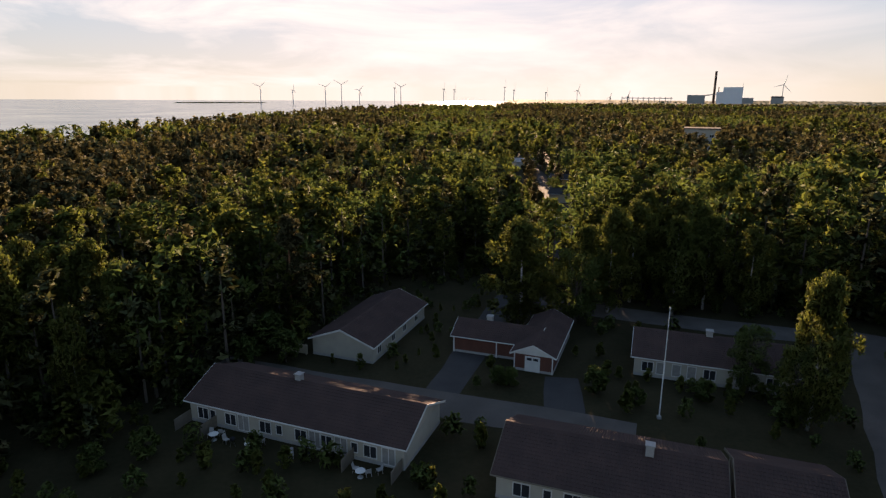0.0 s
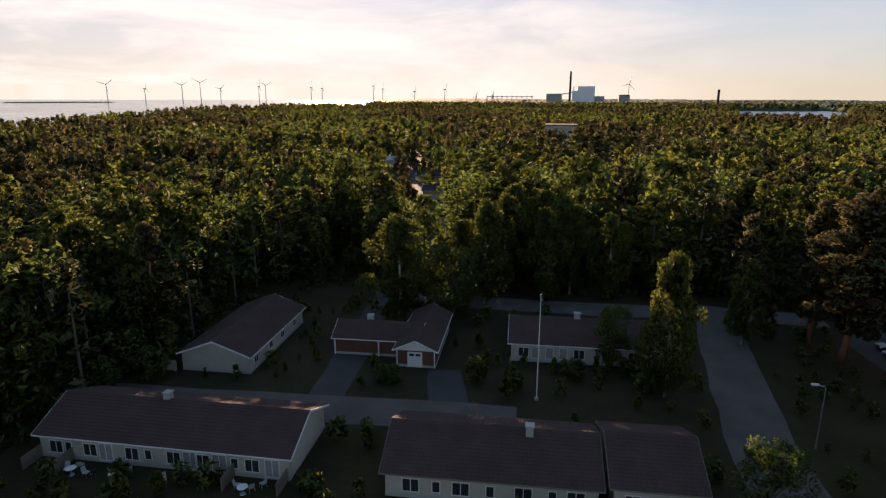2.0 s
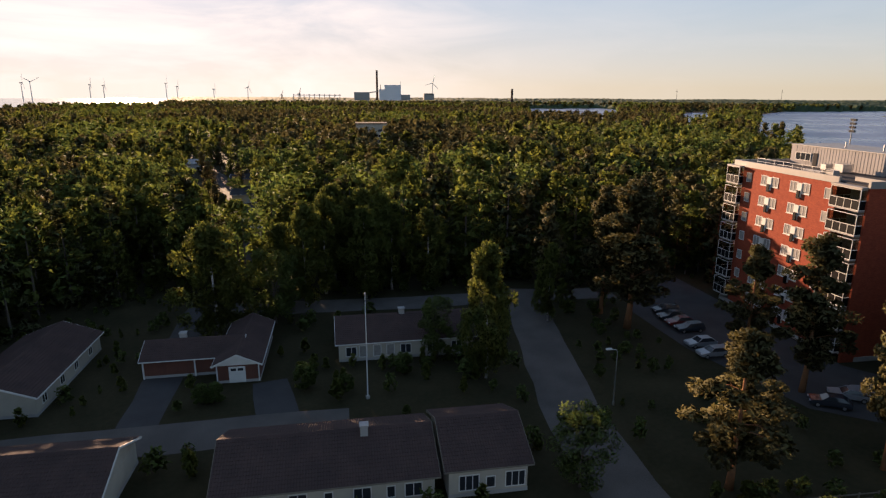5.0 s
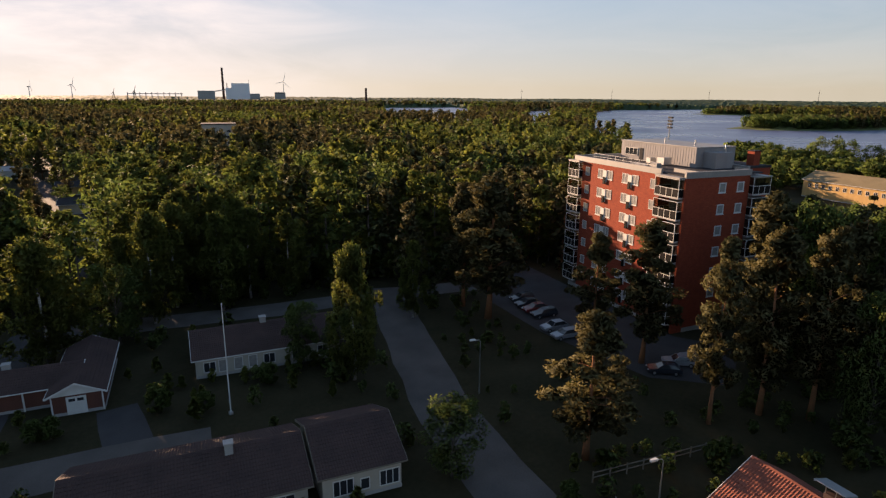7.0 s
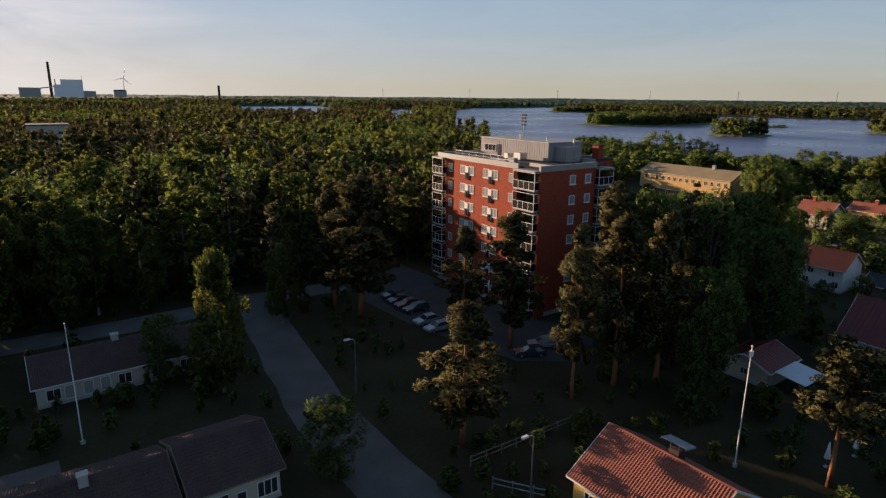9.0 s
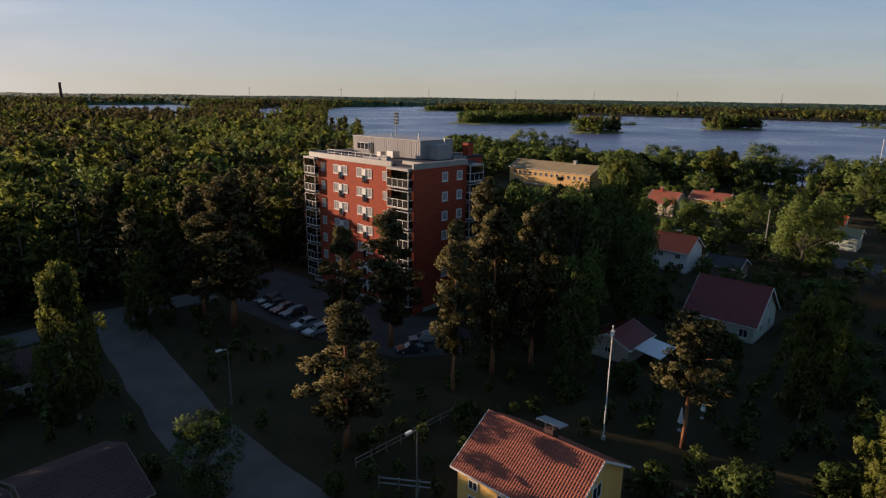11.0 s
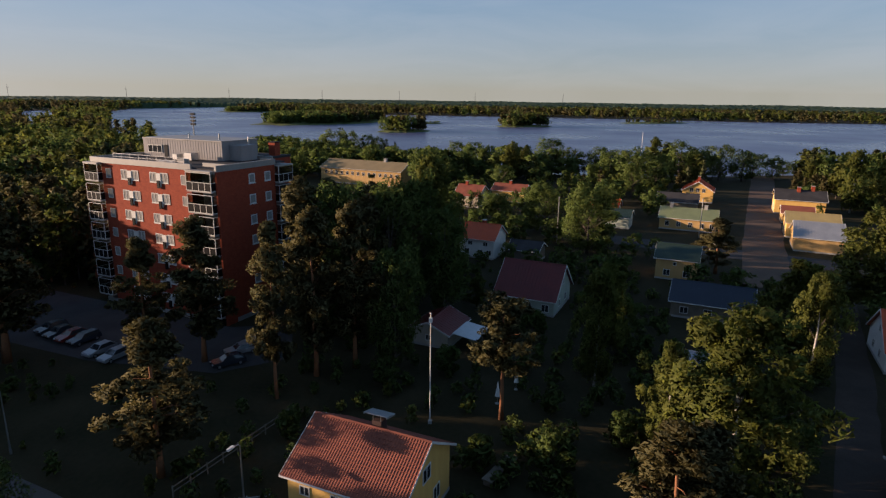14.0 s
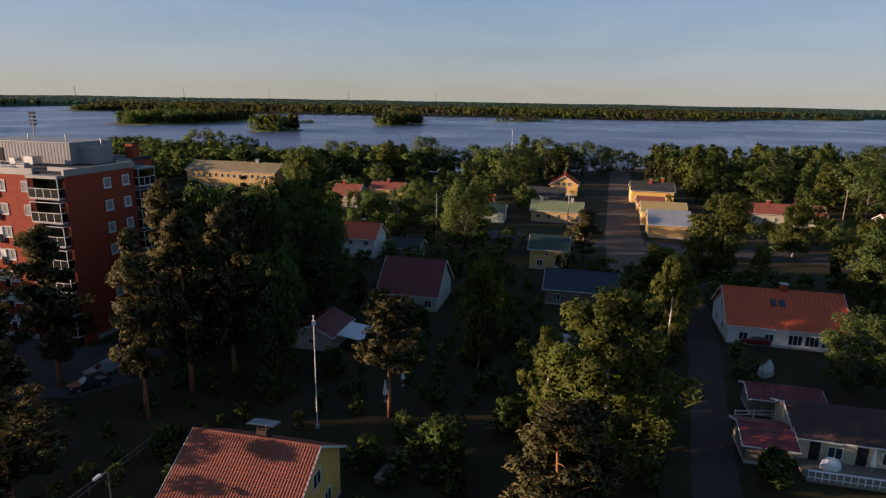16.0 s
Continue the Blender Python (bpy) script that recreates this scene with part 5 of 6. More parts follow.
def canopy():
    """The far forest as one rolling canopy out to the horizon."""
    na, nr = 900, 44
    az = np.radians(np.linspace(-10, 142, na))
    rr = np.geomspace(1700, 4950, nr)
    A, R = np.meshgrid(az, rr)
    rng = np.random.default_rng(8)
    x, y = (R * np.sin(A)).ravel(), (R * np.cos(A)).ravel()
    z = 13 + 4 * np.sin(x * 0.004) * np.cos(y * 0.005) + rng.uniform(-2.5, 2.5, len(x))
    wet = inside(SEA_EDGE, x, y) | inside(LAKE_EDGE, x, y) | inside(INLET, x, y)
    z = np.where(wet, -0.5, z)
    z[:na] = -0.5
    me = bpy.data.meshes.new("canopy")
    k = np.arange(nr - 1)[:, None] * na + np.arange(na - 1)[None]
    k = k.ravel()
    faces = np.stack([k, k + na, k + na + 1, k + 1], 1)
    me.from_pydata(np.stack([x, y, z], 1).tolist(), [], faces.tolist())
    me.materials.append(M["woods"])
    tagged(new("horizon_woods", me), "endless dark forest out to the horizon", "woods", kind="stuff")


canopy()


HALL_LAWN = [(195, 88), (247, 88), (240, 28), (195, 22)]


def keep_out(x, y, gap):
    bad = np.zeros(len(x), bool)
    for ob, L, W in HOUSES:
        m = ob.matrix_world.inverted()
        u, v = m[0][0] * x + m[0][1] * y + m[0][3], m[1][0] * x + m[1][1] * y + m[1][3]
        bad |= (u > -gap) & (u < L + gap) & (v > -gap) & (v < W + gap)
    for line, half in ROADS:
        for (ax, ay), (bx, by) in zip(line, line[1:]):
            l2 = (bx - ax) ** 2 + (by - ay) ** 2
            k = np.clip(((x - ax) * (bx - ax) + (y - ay) * (by - ay)) / l2, 0, 1)
            bad |= np.hypot(x - ax - k * (bx - ax), y - ay - k * (by - ay)) < half + gap
    lot = [(98, 82), (103, 36), (88, 28), (72, 24), (66, 34), (68, 54), (73, 68), (84, 84)]
    return ~bad & ~inside(lot, x, y)


woods("undergrowth", "shrubs and young trees filling gardens and verges", (("broad", 3), ("birch", 1)), 36, 130, -45, 128, 3.6, 0.5, 6, 0.15, 21, 0.8, 3.0, lambda x, y: keep_out(x, y, 1.2), True)
woods("garden_trees", "garden trees between the town houses", (("broad", 3), ("birch", 1), ("pine", 1)), 95, 300, 62, 135, 9.5, 0.6, 20, 0.075, 22, 4.5, 9.5,
      lambda x, y: keep_out(x, y, 2.2) & inside(TOWN, x, y) & ~inside([(112, -40), (140, -40), (300, -95), (300, -135), (130, -75), (105, -140), (90, -140)], x, y) & ~inside(HALL_LAWN, x, y), True)


woods("shore_trees", "leafy trees along the lake shore", (("broad", 4), ("birch", 1), ("spruce", 0.6)), 250, 420, 68, 132, 9, 0.6, 14, 0.09, 23, 9, 14.5,
      lambda x, y: (x > 262 - 0.25 * np.abs(y)) & ~inside(LAKE_EDGE, x, y) & keep_out(x, y, 2.0) & ~inside([(200, -70), (330, -110), (340, -160), (200, -110)], x, y) & ~inside(HALL_LAWN, x, y), True)


# shore trees of the old town
def grove(label, pts, hmin, hmax, seed, kinds=("broad", "broad", "birch", "broad", "spruce")):
    rnd = random.Random(seed)
    for x, y in pts:
        tree(kinds[rnd.randrange(len(kinds))], x + rnd.uniform(-2, 2), y + rnd.uniform(-2, 2), rnd.uniform(hmin, hmax), rnd.uniform(1.1, 1.6))


for k, x, y, h, w in (("broad", 138, -23, 17.1, 1.22), ("broad", 227, -52, 19.0, 1.14), ("broad", 229, -61, 16.7, 1.07), ("broad", 271, -81, 19.4, 0.99), ("broad", 273, -90, 17.1, 0.93), ("broad", 281, -102, 17.0, 1.34), ("broad", 281, -112, 15.0, 1.26),
                      ("broad", 292, -121, 12.9, 1.50), ("broad", 292, -130, 11.4, 1.41), ("broad", 308, -142, 7.9, 1.50), ("broad", 310, -148, 7.0, 1.41), ("birch", 325, -84, 16.6, 1.50), ("birch", 327, -91, 14.6, 1.41), ("broad", 290, -50, 14.2, 1.12),
                      ("broad", 292, -57, 12.5, 1.06), ("broad", 291, -37, 13.8, 1.20), ("broad", 295, -44, 12.1, 1.13), ("broad", 331, 88, 19.5, 1.16), ("broad", 337, 81, 17.2, 1.09), ("broad", 334, 70, 15.6, 1.05), ("broad", 340, 65, 13.7, 0.99),
                      ("spruce", 338, 60, 12.3, 1.50), ("spruce", 342, 56, 10.8, 1.41), ("broad", 312, 105, 15.4, 1.12), ("broad", 318, 100, 13.6, 1.05), ("broad", 234, 27, 16.1, 1.12), ("broad", 238, 20, 14.2, 1.05), ("broad", 304, 19, 14.6, 1.01),
                      ("broad", 308, 13, 12.8, 0.95), ("broad", 294, 9, 15.0, 1.26), ("broad", 298, 1, 13.2, 1.18), ("birch", 269, -9, 16.9, 1.50), ("birch", 273, -15, 14.9, 1.41), ("broad", 300, -27, 17.3, 1.44), ("broad", 161, -15, 14.1, 1.37),
                      ("broad", 256, -49, 15.8, 0.99), ("broad", 258, -56, 13.9, 0.93), ("broad", 287, -95, 14.4, 1.18), ("broad", 289, -102, 12.7, 1.11), ("broad", 224, -4, 11.6, 1.26), ("broad", 298, 49, 11.7, 1.24), ("broad", 302, 44, 10.3, 1.17),
                      ("broad", 314, 94, 11.9, 1.44), ("broad", 320, 89, 10.5, 1.36), ("birch", 204, -117, 20.5, 1.20), ("birch", 204, -125, 18.0, 1.13), ("broad", 217, -131, 10.8, 1.41), ("broad", 217, -139, 9.5, 1.33), ("spruce", 221, -159, 16.1, 1.50),
                      ("spruce", 220, -166, 14.2, 1.41), ("broad", 245, -166, 12.2, 1.50), ("broad", 244, -174, 10.7, 1.41), ("broad", 214, -158, 12.9, 1.24), ("broad", 213, -166, 11.4, 1.17), ("birch", 190, -158, 16.2, 1.49), ("birch", 189, -165, 14.3, 1.40),
                      ("broad", 185, -163, 19.0, 1.17), ("broad", 182, -172, 16.7, 1.10), ("broad", 171, -157, 17.5, 1.06), ("broad", 168, -165, 15.4, 1.00), ("broad", 244, -158, 7.3, 1.50), ("broad", 245, -164, 6.4, 1.41), ("broad", 228, -180, 9.2, 1.50),
                      ("broad", 227, -187, 8.1, 1.41)):
    tree(k, x, y, h, w)
grove("shore", [(262 + 12 * math.sin(i * 2.1), -132 - 9 * i) for i in range(14)], 12, 18, 7)
grove("town", [(205 + 9 * math.sin(i * 1.9), -118 - 9 * i) for i in range(9)], 10, 15, 8)
grove("town", [(137 + 9 * math.sin(i * 1.9), 44 - 6 * i) for i in range(4)], 9, 12, 9)
grove("town", [(172 + 9 * math.sin(i * 2.9), 44 - 8 * i) for i in range(8)], 8, 12, 10)
grove("behind", [(120 + 6 * math.sin(i * 2.2), 96 - 9 * i) for i in range(5)], 13, 17, 11)


# ---- poles, lamps, cars and other loose things ----
def street_lamp(x, y, h, turn):
    t = empty("street_lamp", pose(x, y, 0, 0, 0, turn), "slender grey steel street lamp beside the road", "street lamp", "street lamps")
    part("pole", Build().tube([(0, 0, 0), (0, 0, h * 0.5), (0, 0, h - 0.3)], [0.09, 0.07, 0.05], 8), "metal", t)
    part("base", Build().tube([(0, 0, 0), (0, 0, 0.5)], [0.13, 0.12], 8), "metal", t)
    arm = part("arm", Build().tube([(0, 0, h - 0.35), (0.15, 0, h - 0.08), (0.9, 0, h)], [0.05, 0.045, 0.04], 6), "metal", t)
    head = part("lamp_head", Build().prism([(0.7, -0.14, h - 0.02), (1.35, -0.1, h - 0.02), (1.45, 0, h - 0.02), (1.35, 0.1, h - 0.02), (0.7, 0.14, h - 0.02)], (0, 0, 0.16)), "white", t)
    part("lens", Build().box(0.85, -0.1, h - 0.06, 1.35, 0.1, h - 0.021), "tin", head)
    return t


def flagpole(x, y, h, label, lean=0.0):
    t = empty("flagpole", pose(x, y, 0, 0, lean, 0), label, "flagpole", "flagpoles")
    part("pole", Build().tube([(0, 0, 0), (0, 0, h * 0.6), (0, 0, h)], [0.075, 0.06, 0.04], 10), "white", t)
    part("finial", Build().tube([(0, 0, h), (0, 0, h + 0.1), (0, 0, h + 0.2)], [0.05, 0.11, 0.03], 8), "white", t)
    part("foot", Build().box(-0.2, -0.2, 0, 0.2, 0.2, 0.35), "concrete", t)
    if h < 13:
        part("top_box", Build().box(-0.18, -0.18, h - 0.9, 0.18, 0.18, h - 0.4), "white", t)
    return t


def utility_pole(x, y, h, label, mat="wood"):
    t = empty("utility_pole", pose(x, y, 0), label, "pole", "poles")
    part("pole", Build().tube([(0, 0, 0), (0, 0, h)], [0.16, 0.11], 8), mat, t)
    part("cross_arm", Build().box(-0.5, -0.05, h - 0.4, 0.5, 0.05, h - 0.28), mat, t)
    return t


def car(x, y, turn, paint, label, estate=False):
    t = empty("car", pose(x, y, 0, 0, 0, turn), label, "car", "parked cars")
    body = Build()
    prof = [(-2.15, 0.35), (2.15, 0.35), (2.2, 0.62), (2.05, 0.8), (1.0, 0.95), (-1.7, 0.98), (-2.15, 0.9)]
    for y0, y1, k in ((-0.86, 0.86, 1.0),):
        body.prism([(px, y0, pz) for px, pz in prof], (0, y1 - y0, 0))
    part("body", body, paint, t)
    top = [(0.95, 0.95), (0.25, 1.42), (-1.25 if not estate else -1.9, 1.42), (-1.95 if not estate else -2.1, 0.97)]
    vs = [(px, s * (0.82 if pz < 1 else 0.62), pz) for s in (-1, 1) for px, pz in top]
    cab = part("cabin", Build().add(vs, [(0, 1, 2, 3), (7, 6, 5, 4), (0, 4, 5, 1), (1, 5, 6, 2), (2, 6, 7, 3)]), "glass", t, "dark glazed cabin")
    part("roof", Build().box(-1.3 if not estate else -1.9, -0.62, 1.41, 0.3, 0.62, 1.46), paint, cab)
    for sy in (-1, 1):
        part("pillar", Build().tube([(0.95, sy * 0.82, 0.95), (0.25, sy * 0.63, 1.43)], [0.05, 0.05], 4), paint, cab)
        part("pillar", Build().tube([(-1.95, sy * 0.82, 0.97), (-1.25, sy * 0.63, 1.43)], [0.06, 0.06], 4), paint, cab)
    for px in (-1.35, 1.35):
        for sy in (-1, 1):
            wh = part("wheel", Build().tube([(px, sy * 0.66, 0.32), (px, sy * 0.88, 0.32)], [0.32, 0.32], 14), "rubber", t)
            part("rim", Build().tube([(px, sy * 0.87, 0.32), (px, sy * 0.895, 0.32)], [0.19, 0.19], 10), "metal", wh)
    for sy in (-1, 1):
        part("headlight", Build().box(2.08, sy * 0.62 - 0.2, 0.62, 2.2, sy * 0.62 + 0.2, 0.76), "tin", t)
    return t


flagpole(24.2, 61.2, 13.1, "tall white flagpole on the lawn between row houses")
flagpole(59.0, 5.2, 12.7, "tall white flagpole with a small box on top")
street_lamp(48.7, 45.8, 7.1, 160)
street_lamp(42.3, 19.2, 7.0, 160)
street_lamp(100.1, -70.6, 5.5, 200)
street_lamp(125, -46, 6.5, 200)
utility_pole(148.4, -17.1, 11.6, "pale grey pole beside garden trees", "metal")
utility_pole(158.9, -55.0, 10.4, "pale grey pole beside the sandy street", "metal")
utility_pole(138.5, -121.2, 14.0, "leaning wooden pole at the street corner")
utility_pole(334, -79.3, 18.5, "tall white pole at the lake shore", "white")
for x, y, r, p, lab, e in ((79, 64.5, 160, "car_dark", "dark grey parked car by the flats", True), (77.5, 62, 160, "car_dark", "dark blue saloon car parked by the flats", False), (76.5, 59.5, 160, "car_red", "dark red saloon car parked by the flats", False),
                           (75.7, 57, 160, "car_dark", "dark blue parked estate car", True), (72.3, 52.3, 160, "car_silver", "silver saloon car parked by the flats", False), (70.9, 49.2, 160, "car_silver", "silver estate car parked by the flats", True),
                           (70.8, 33.4, 130, "car_dark", "black saloon car parked under pines", False), (74.6, 33.2, 130, "car_silver", "silver parked car under pines", False), (77.6, 32.2, 130, "car_silver", "silver parked estate car under pines", True),
                           (77, -57, 70, "car_red", "red parked car by a white house", False)):
    car(x, y, r, p, lab, e)


def garden_umbrella(x, y, h):
    t = empty("garden_umbrella", pose(x, y, 0), "closed white garden umbrella on a pole", "umbrella", "garden umbrellas")
    part("pole", Build().tube([(0, 0, 0), (0, 0, h)], [0.03, 0.03], 6), "metal", t)
    part("canopy", Build().tube([(0, 0, h * 0.35), (0, 0, h * 0.5), (0, 0, h * 0.97)], [0.3, 0.24, 0.05], 8), "cloth", t, "folded white canvas")
    part("foot", Build().tube([(0, 0, 0), (0, 0, 0.1)], [0.25, 0.22], 10), "concrete", t)


garden_umbrella(64.2, -2.2, 2.8)
garden_umbrella(68, -4.5, 2.8)
garden_umbrella(45.6, -48.6, 2.9)


def picnic_cover(x, y):
    t = empty("covered_furniture", pose(x, y, 0.35, 0, 0, 70), "garden furniture under a draped white cover on the terrace", "garden furniture")
    vs = [(a * 0.9 * k, b * 0.6 * k, z) for k, z in ((1.1, 0.0), (1.0, 0.6), (0.55, 1.0)) for a, b in ((1, 0.2), (0.6, 1), (-0.5, 0.9), (-1, 0.1), (-0.6, -0.9), (0.5, -1))]
    part("cover", Build().add(vs, [(r * 6 + i, r * 6 + (i + 1) % 6, r * 6 + 6 + (i + 1) % 6, r * 6 + 6 + i) for r in range(2) for i in range(6)] + [tuple(range(12, 18))]), "cloth", t)
    for a, b in ((0.5, 0.3), (-0.5, 0.3), (0.5, -0.3), (-0.5, -0.3)):
        part("leg", Build().tube([(a, b, 0), (a, b, 0.5)], [0.03, 0.03], 5), "metal", t)


picnic_cover(46.6, -45.0)


def fence(line, h, mat, label):
    (ax, ay), (bx, by) = line
    L = math.hypot(bx - ax, by - ay)
    f = empty("fence", pose(ax, ay, 0, 0, 0, math.degrees(math.atan2(by - ay, bx - ax))), label, "fence")
    n = int(L / 1.8)
    for i in range(n + 1):
        part("post", Build().box(L * i / n - 0.05, -0.05, 0, L * i / n + 0.05, 0.05, h + 0.1), mat, f)
    for z in (h * 0.45, h * 0.9):
        part("rail", Build().box(0, -0.03, z, L, 0.03, z + 0.1), mat, f)
    return f


fence(((44, 26.5), (58.5, 20.8)), 1.1, "wood", "grey wooden garden fence with two rails")
fence(((42.2, 23.0), (43.6, 17.5)), 1.2, "metal", "grey steel gate by the road")
fence(((56.9, -41.5), (56.5, -45.8)), 1.0, "white", "white board fence by the lane")


def plank_table(x, y, turn):
    t = empty("work_bench", pose(x, y, 0, 0, 0, turn), "long weathered wooden bench on the lawn", "bench")
    part("top", Build().box(-2.6, -0.55, 0.7, 2.6, 0.55, 0.78), "wood", t)
    for a in (-2.3, 2.3):
        part("trestle", Build().box(a - 0.05, -0.5, 0, a + 0.05, 0.5, 0.7), "wood", t)


plank_table(50.5, -2.5, -30)


def upturned_boat(x, y, turn):
    t = empty("boat", pose(x, y, 0.1, 0, 0, turn), "small boat under a grey tarpaulin in a yard", "boat")
    vs, n = [], 9
    for i in range(n):
        u = -1 + 2 * i / (n - 1)
        w = 0.95 * max(0.05, 1 - abs(u) ** 2.5)
        vs += [(2.4 * u, -w, 0.0), (2.4 * u, -w * 0.85, 0.75), (2.4 * u, 0, 1.35 - 0.25 * u * u), (2.4 * u, w * 0.85, 0.75), (2.4 * u, w, 0.0)]
    part("tarpaulin", Build().add(vs, [(5 * i + j, 5 * i + 5 + j, 5 * i + 6 + j, 5 * i + j + 1) for i in range(n - 1) for j in range(4)]), "concrete", t)
    part("keel_block", Build().box(-1.2, -0.2, -0.1, -0.9, 0.2, 0.15).box(0.9, -0.2, -0.1, 1.2, 0.2, 0.15), "wood", t)


upturned_boat(67.6, -52.6, 135)


def garden_chair(m, mat="concrete"):
    t = empty("garden_chair", m, "pale plastic garden chair on a terrace", "chair", "garden chairs")
    part("seat", Build().box(-0.25, -0.25, 0.42, 0.25, 0.25, 0.46), mat, t)
    part("backrest", Build().prism([(-0.25, 0.22, 0.46), (0.25, 0.22, 0.46), (0.22, 0.36, 0.95), (-0.22, 0.36, 0.95)], (0, 0.04, 0)), mat, t)
    for a, b in ((-0.22, -0.22), (0.22, -0.22), (-0.22, 0.22), (0.22, 0.22)):
        part("leg", Build().tube([(a, b, 0.42), (a * 1.15, b * 1.15, 0)], [0.025, 0.02], 5), mat, t)


def garden_table(m):
    t = empty("garden_table", m, "small round white garden table on a terrace", "table", "garden tables")
    part("top", Build().tube([(0, 0, 0.7), (0, 0, 0.74)], [0.5, 0.5], 14), "white", t)
    part("stem", Build().tube([(0, 0, 0.05), (0, 0, 0.7)], [0.05, 0.05], 6), "metal", t)
    part("foot", Build().tube([(0, 0, 0), (0, 0, 0.06)], [0.3, 0.25], 10), "metal", t)


def grill(m):
    t = empty("barbecue_grill", m, "black kettle barbecue on thin legs", "grill")
    part("bowl", Build().tube([(0, 0, 0.6), (0, 0, 0.75), (0, 0, 0.85)], [0.12, 0.27, 0.29], 12), "black", t)
    part("lid", Build().tube([(0, 0, 0.85), (0, 0, 0.98), (0, 0, 1.06)], [0.29, 0.23, 0.06], 12), "black", t)
    for k in range(3):
        a = 2 * math.pi * k / 3
        part("leg", Build().tube([(0.12 * math.cos(a), 0.12 * math.sin(a), 0.65), (0.3 * math.cos(a), 0.3 * math.sin(a), 0)], [0.015, 0.015], 4), "metal", t)


ROW = HOUSES[0][0].matrix_world
for x, y, r in ((4.9, -1.6, 20), (5.8, -0.9, 200), (7.2, -1.9, 80), (9.6, -1.4, 150), (10.9, -1.0, 260), (15.0, -1.7, 30), (22.2, -1.4, 100), (23.6, -1.5, 220), (24.4, -0.8, 320)):
    garden_chair(ROW @ pose(x, y, 0.01, 0, 0, r))
for x, y in ((5.6, -1.9), (10.2, -2.0), (23.0, -2.0)):
    garden_table(ROW @ pose(x, y, 0.01))
grill(ROW @ pose(8.2, -2.1, 0.01))
grill(ROW @ pose(17.0, -1.6, 0.01))
bec = empty("harbour_beacon", pose(318, -164, 0), "small white beacon tower at the end of the street", "beacon")
part("base", Build().box(-1.4, -1.4, 0, 1.4, 1.4, 1.0), "concrete", bec)
part("tower", Build().tube([(0, 0, 1.0), (0, 0, 3.6)], [1.1, 0.7], 8), "white", bec)
part("mast", Build().tube([(0, 0, 3.6), (0, 0, 6.2)], [0.2, 0.1], 6), "white", bec)
dock = empty("dock", pose(306, -150, 0, 0, 0, -20), "low wooden boat dock at the lake shore", "dock")
part("deck", Build().box(0, -2, 0.55, 26, 2, 0.75), "wood", dock)
for i in range(6):
    part("pile", Build().box(i * 5, -1.8, 0, i * 5 + 0.3, -1.5, 0.55).box(i * 5, 1.5, 0, i * 5 + 0.3, 1.8, 0.55), "wood", dock)

# floodlight mast behind the flats
def floodlight_mast(x, y, h):
    t = empty("floodlight_mast", pose(x, y, 0, 0, 0, 55), "tall floodlight mast of a sports field", "mast")
    part("pole", Build().tube([(0, 0, 0), (0, 0, h)], [0.3, 0.16], 8), "metal", t)
    for k in range(4):
        z = h - 3.0 + k
        r = part("cross_arm", Build().box(-1.3, -0.06, z, 1.3, 0.06, z + 0.12), "black", t)
        for i in range(4):
            part("floodlight", Build().box(-1.35 + i * 0.72, -0.25, z + 0.12, -0.85 + i * 0.72, 0.2, z + 0.6), "black", r)


floodlight_mast(178.6, 90.6, 28.8)


# ---- far things: turbines, chimneys, the plant ----
def turbine(x, y, hub, turn, spin):
    t = empty("wind_turbine", pose(x, y, 0, 0, 0, turn), "white wind turbine standing far out by the sea", "wind turbine", "wind turbines")
    part("tower", Build().tube([(0, 0, 0), (0, 0, hub)], [2.0, 1.2], 10), "white", t)
    part("nacelle", Build().box(-2, -5, hub - 1.8, 2, 5, hub + 2), "concrete", t)
    r = part("hub", Build().tube([(0, -7, hub), (0, -5, hub)], [0.8, 2.0], 8), "concrete", t)
    for k in range(3):
        a = radians(spin + 120 * k)
        d = Vector((math.sin(a), 0, math.cos(a)))
        w = Vector((math.cos(a), 0, -math.sin(a)))
        c = Vector((0, -6.4, hub))
        L = hub * 0.48
        ring = [c + w * -0.9, c + w * 1.1, c + d * L * 0.25 + w * 2.0, c + d * L + w * 0.4, c + d * L - w * 0.1, c + d * L * 0.25 - w * 0.8]
        part("blade", Build().prism([tuple(p) for p in ring], (0, 0.7, 0)), "white", r)


for x, y, hub, turn, spin in ((-919, 3065, 81, 10, 50), (-769, 3106, 64, 80, 0), (-613, 3141, 81, 10, 55), (-533, 3155, 93, 15, 60), (-444, 3169, 66, 20, 40), (-266, 3189, 78, 85, 10),
                              (-234, 3191, 83, 15, 62), (-14, 3200, 73, 85, 0), (40, 3200, 70, 80, 5), (298, 3186, 83, 85, 0), (345, 3181, 69, 80, 0), (506, 3160, 58, 70, 15), (660, 3131, 68, 40, 20), (1521, 2815, 94, -20, 15)):
    turbine(x, y, hub, turn, spin)


def far_chimney(x, y, h, r, label):
    t = empty("factory_chimney", pose(x, y, 0), label, "chimney")
    part("shaft", Build().tube([(0, 0, 0), (0, 0, h * 0.7), (0, 0, h)], [r * 1.25, r * 1.05, r], 14), "roof_brown", t)
    part("rim", Build().tube([(0, 0, h), (0, 0, h + 1.2)], [r * 1.1, r * 1.1], 14), "black", t)


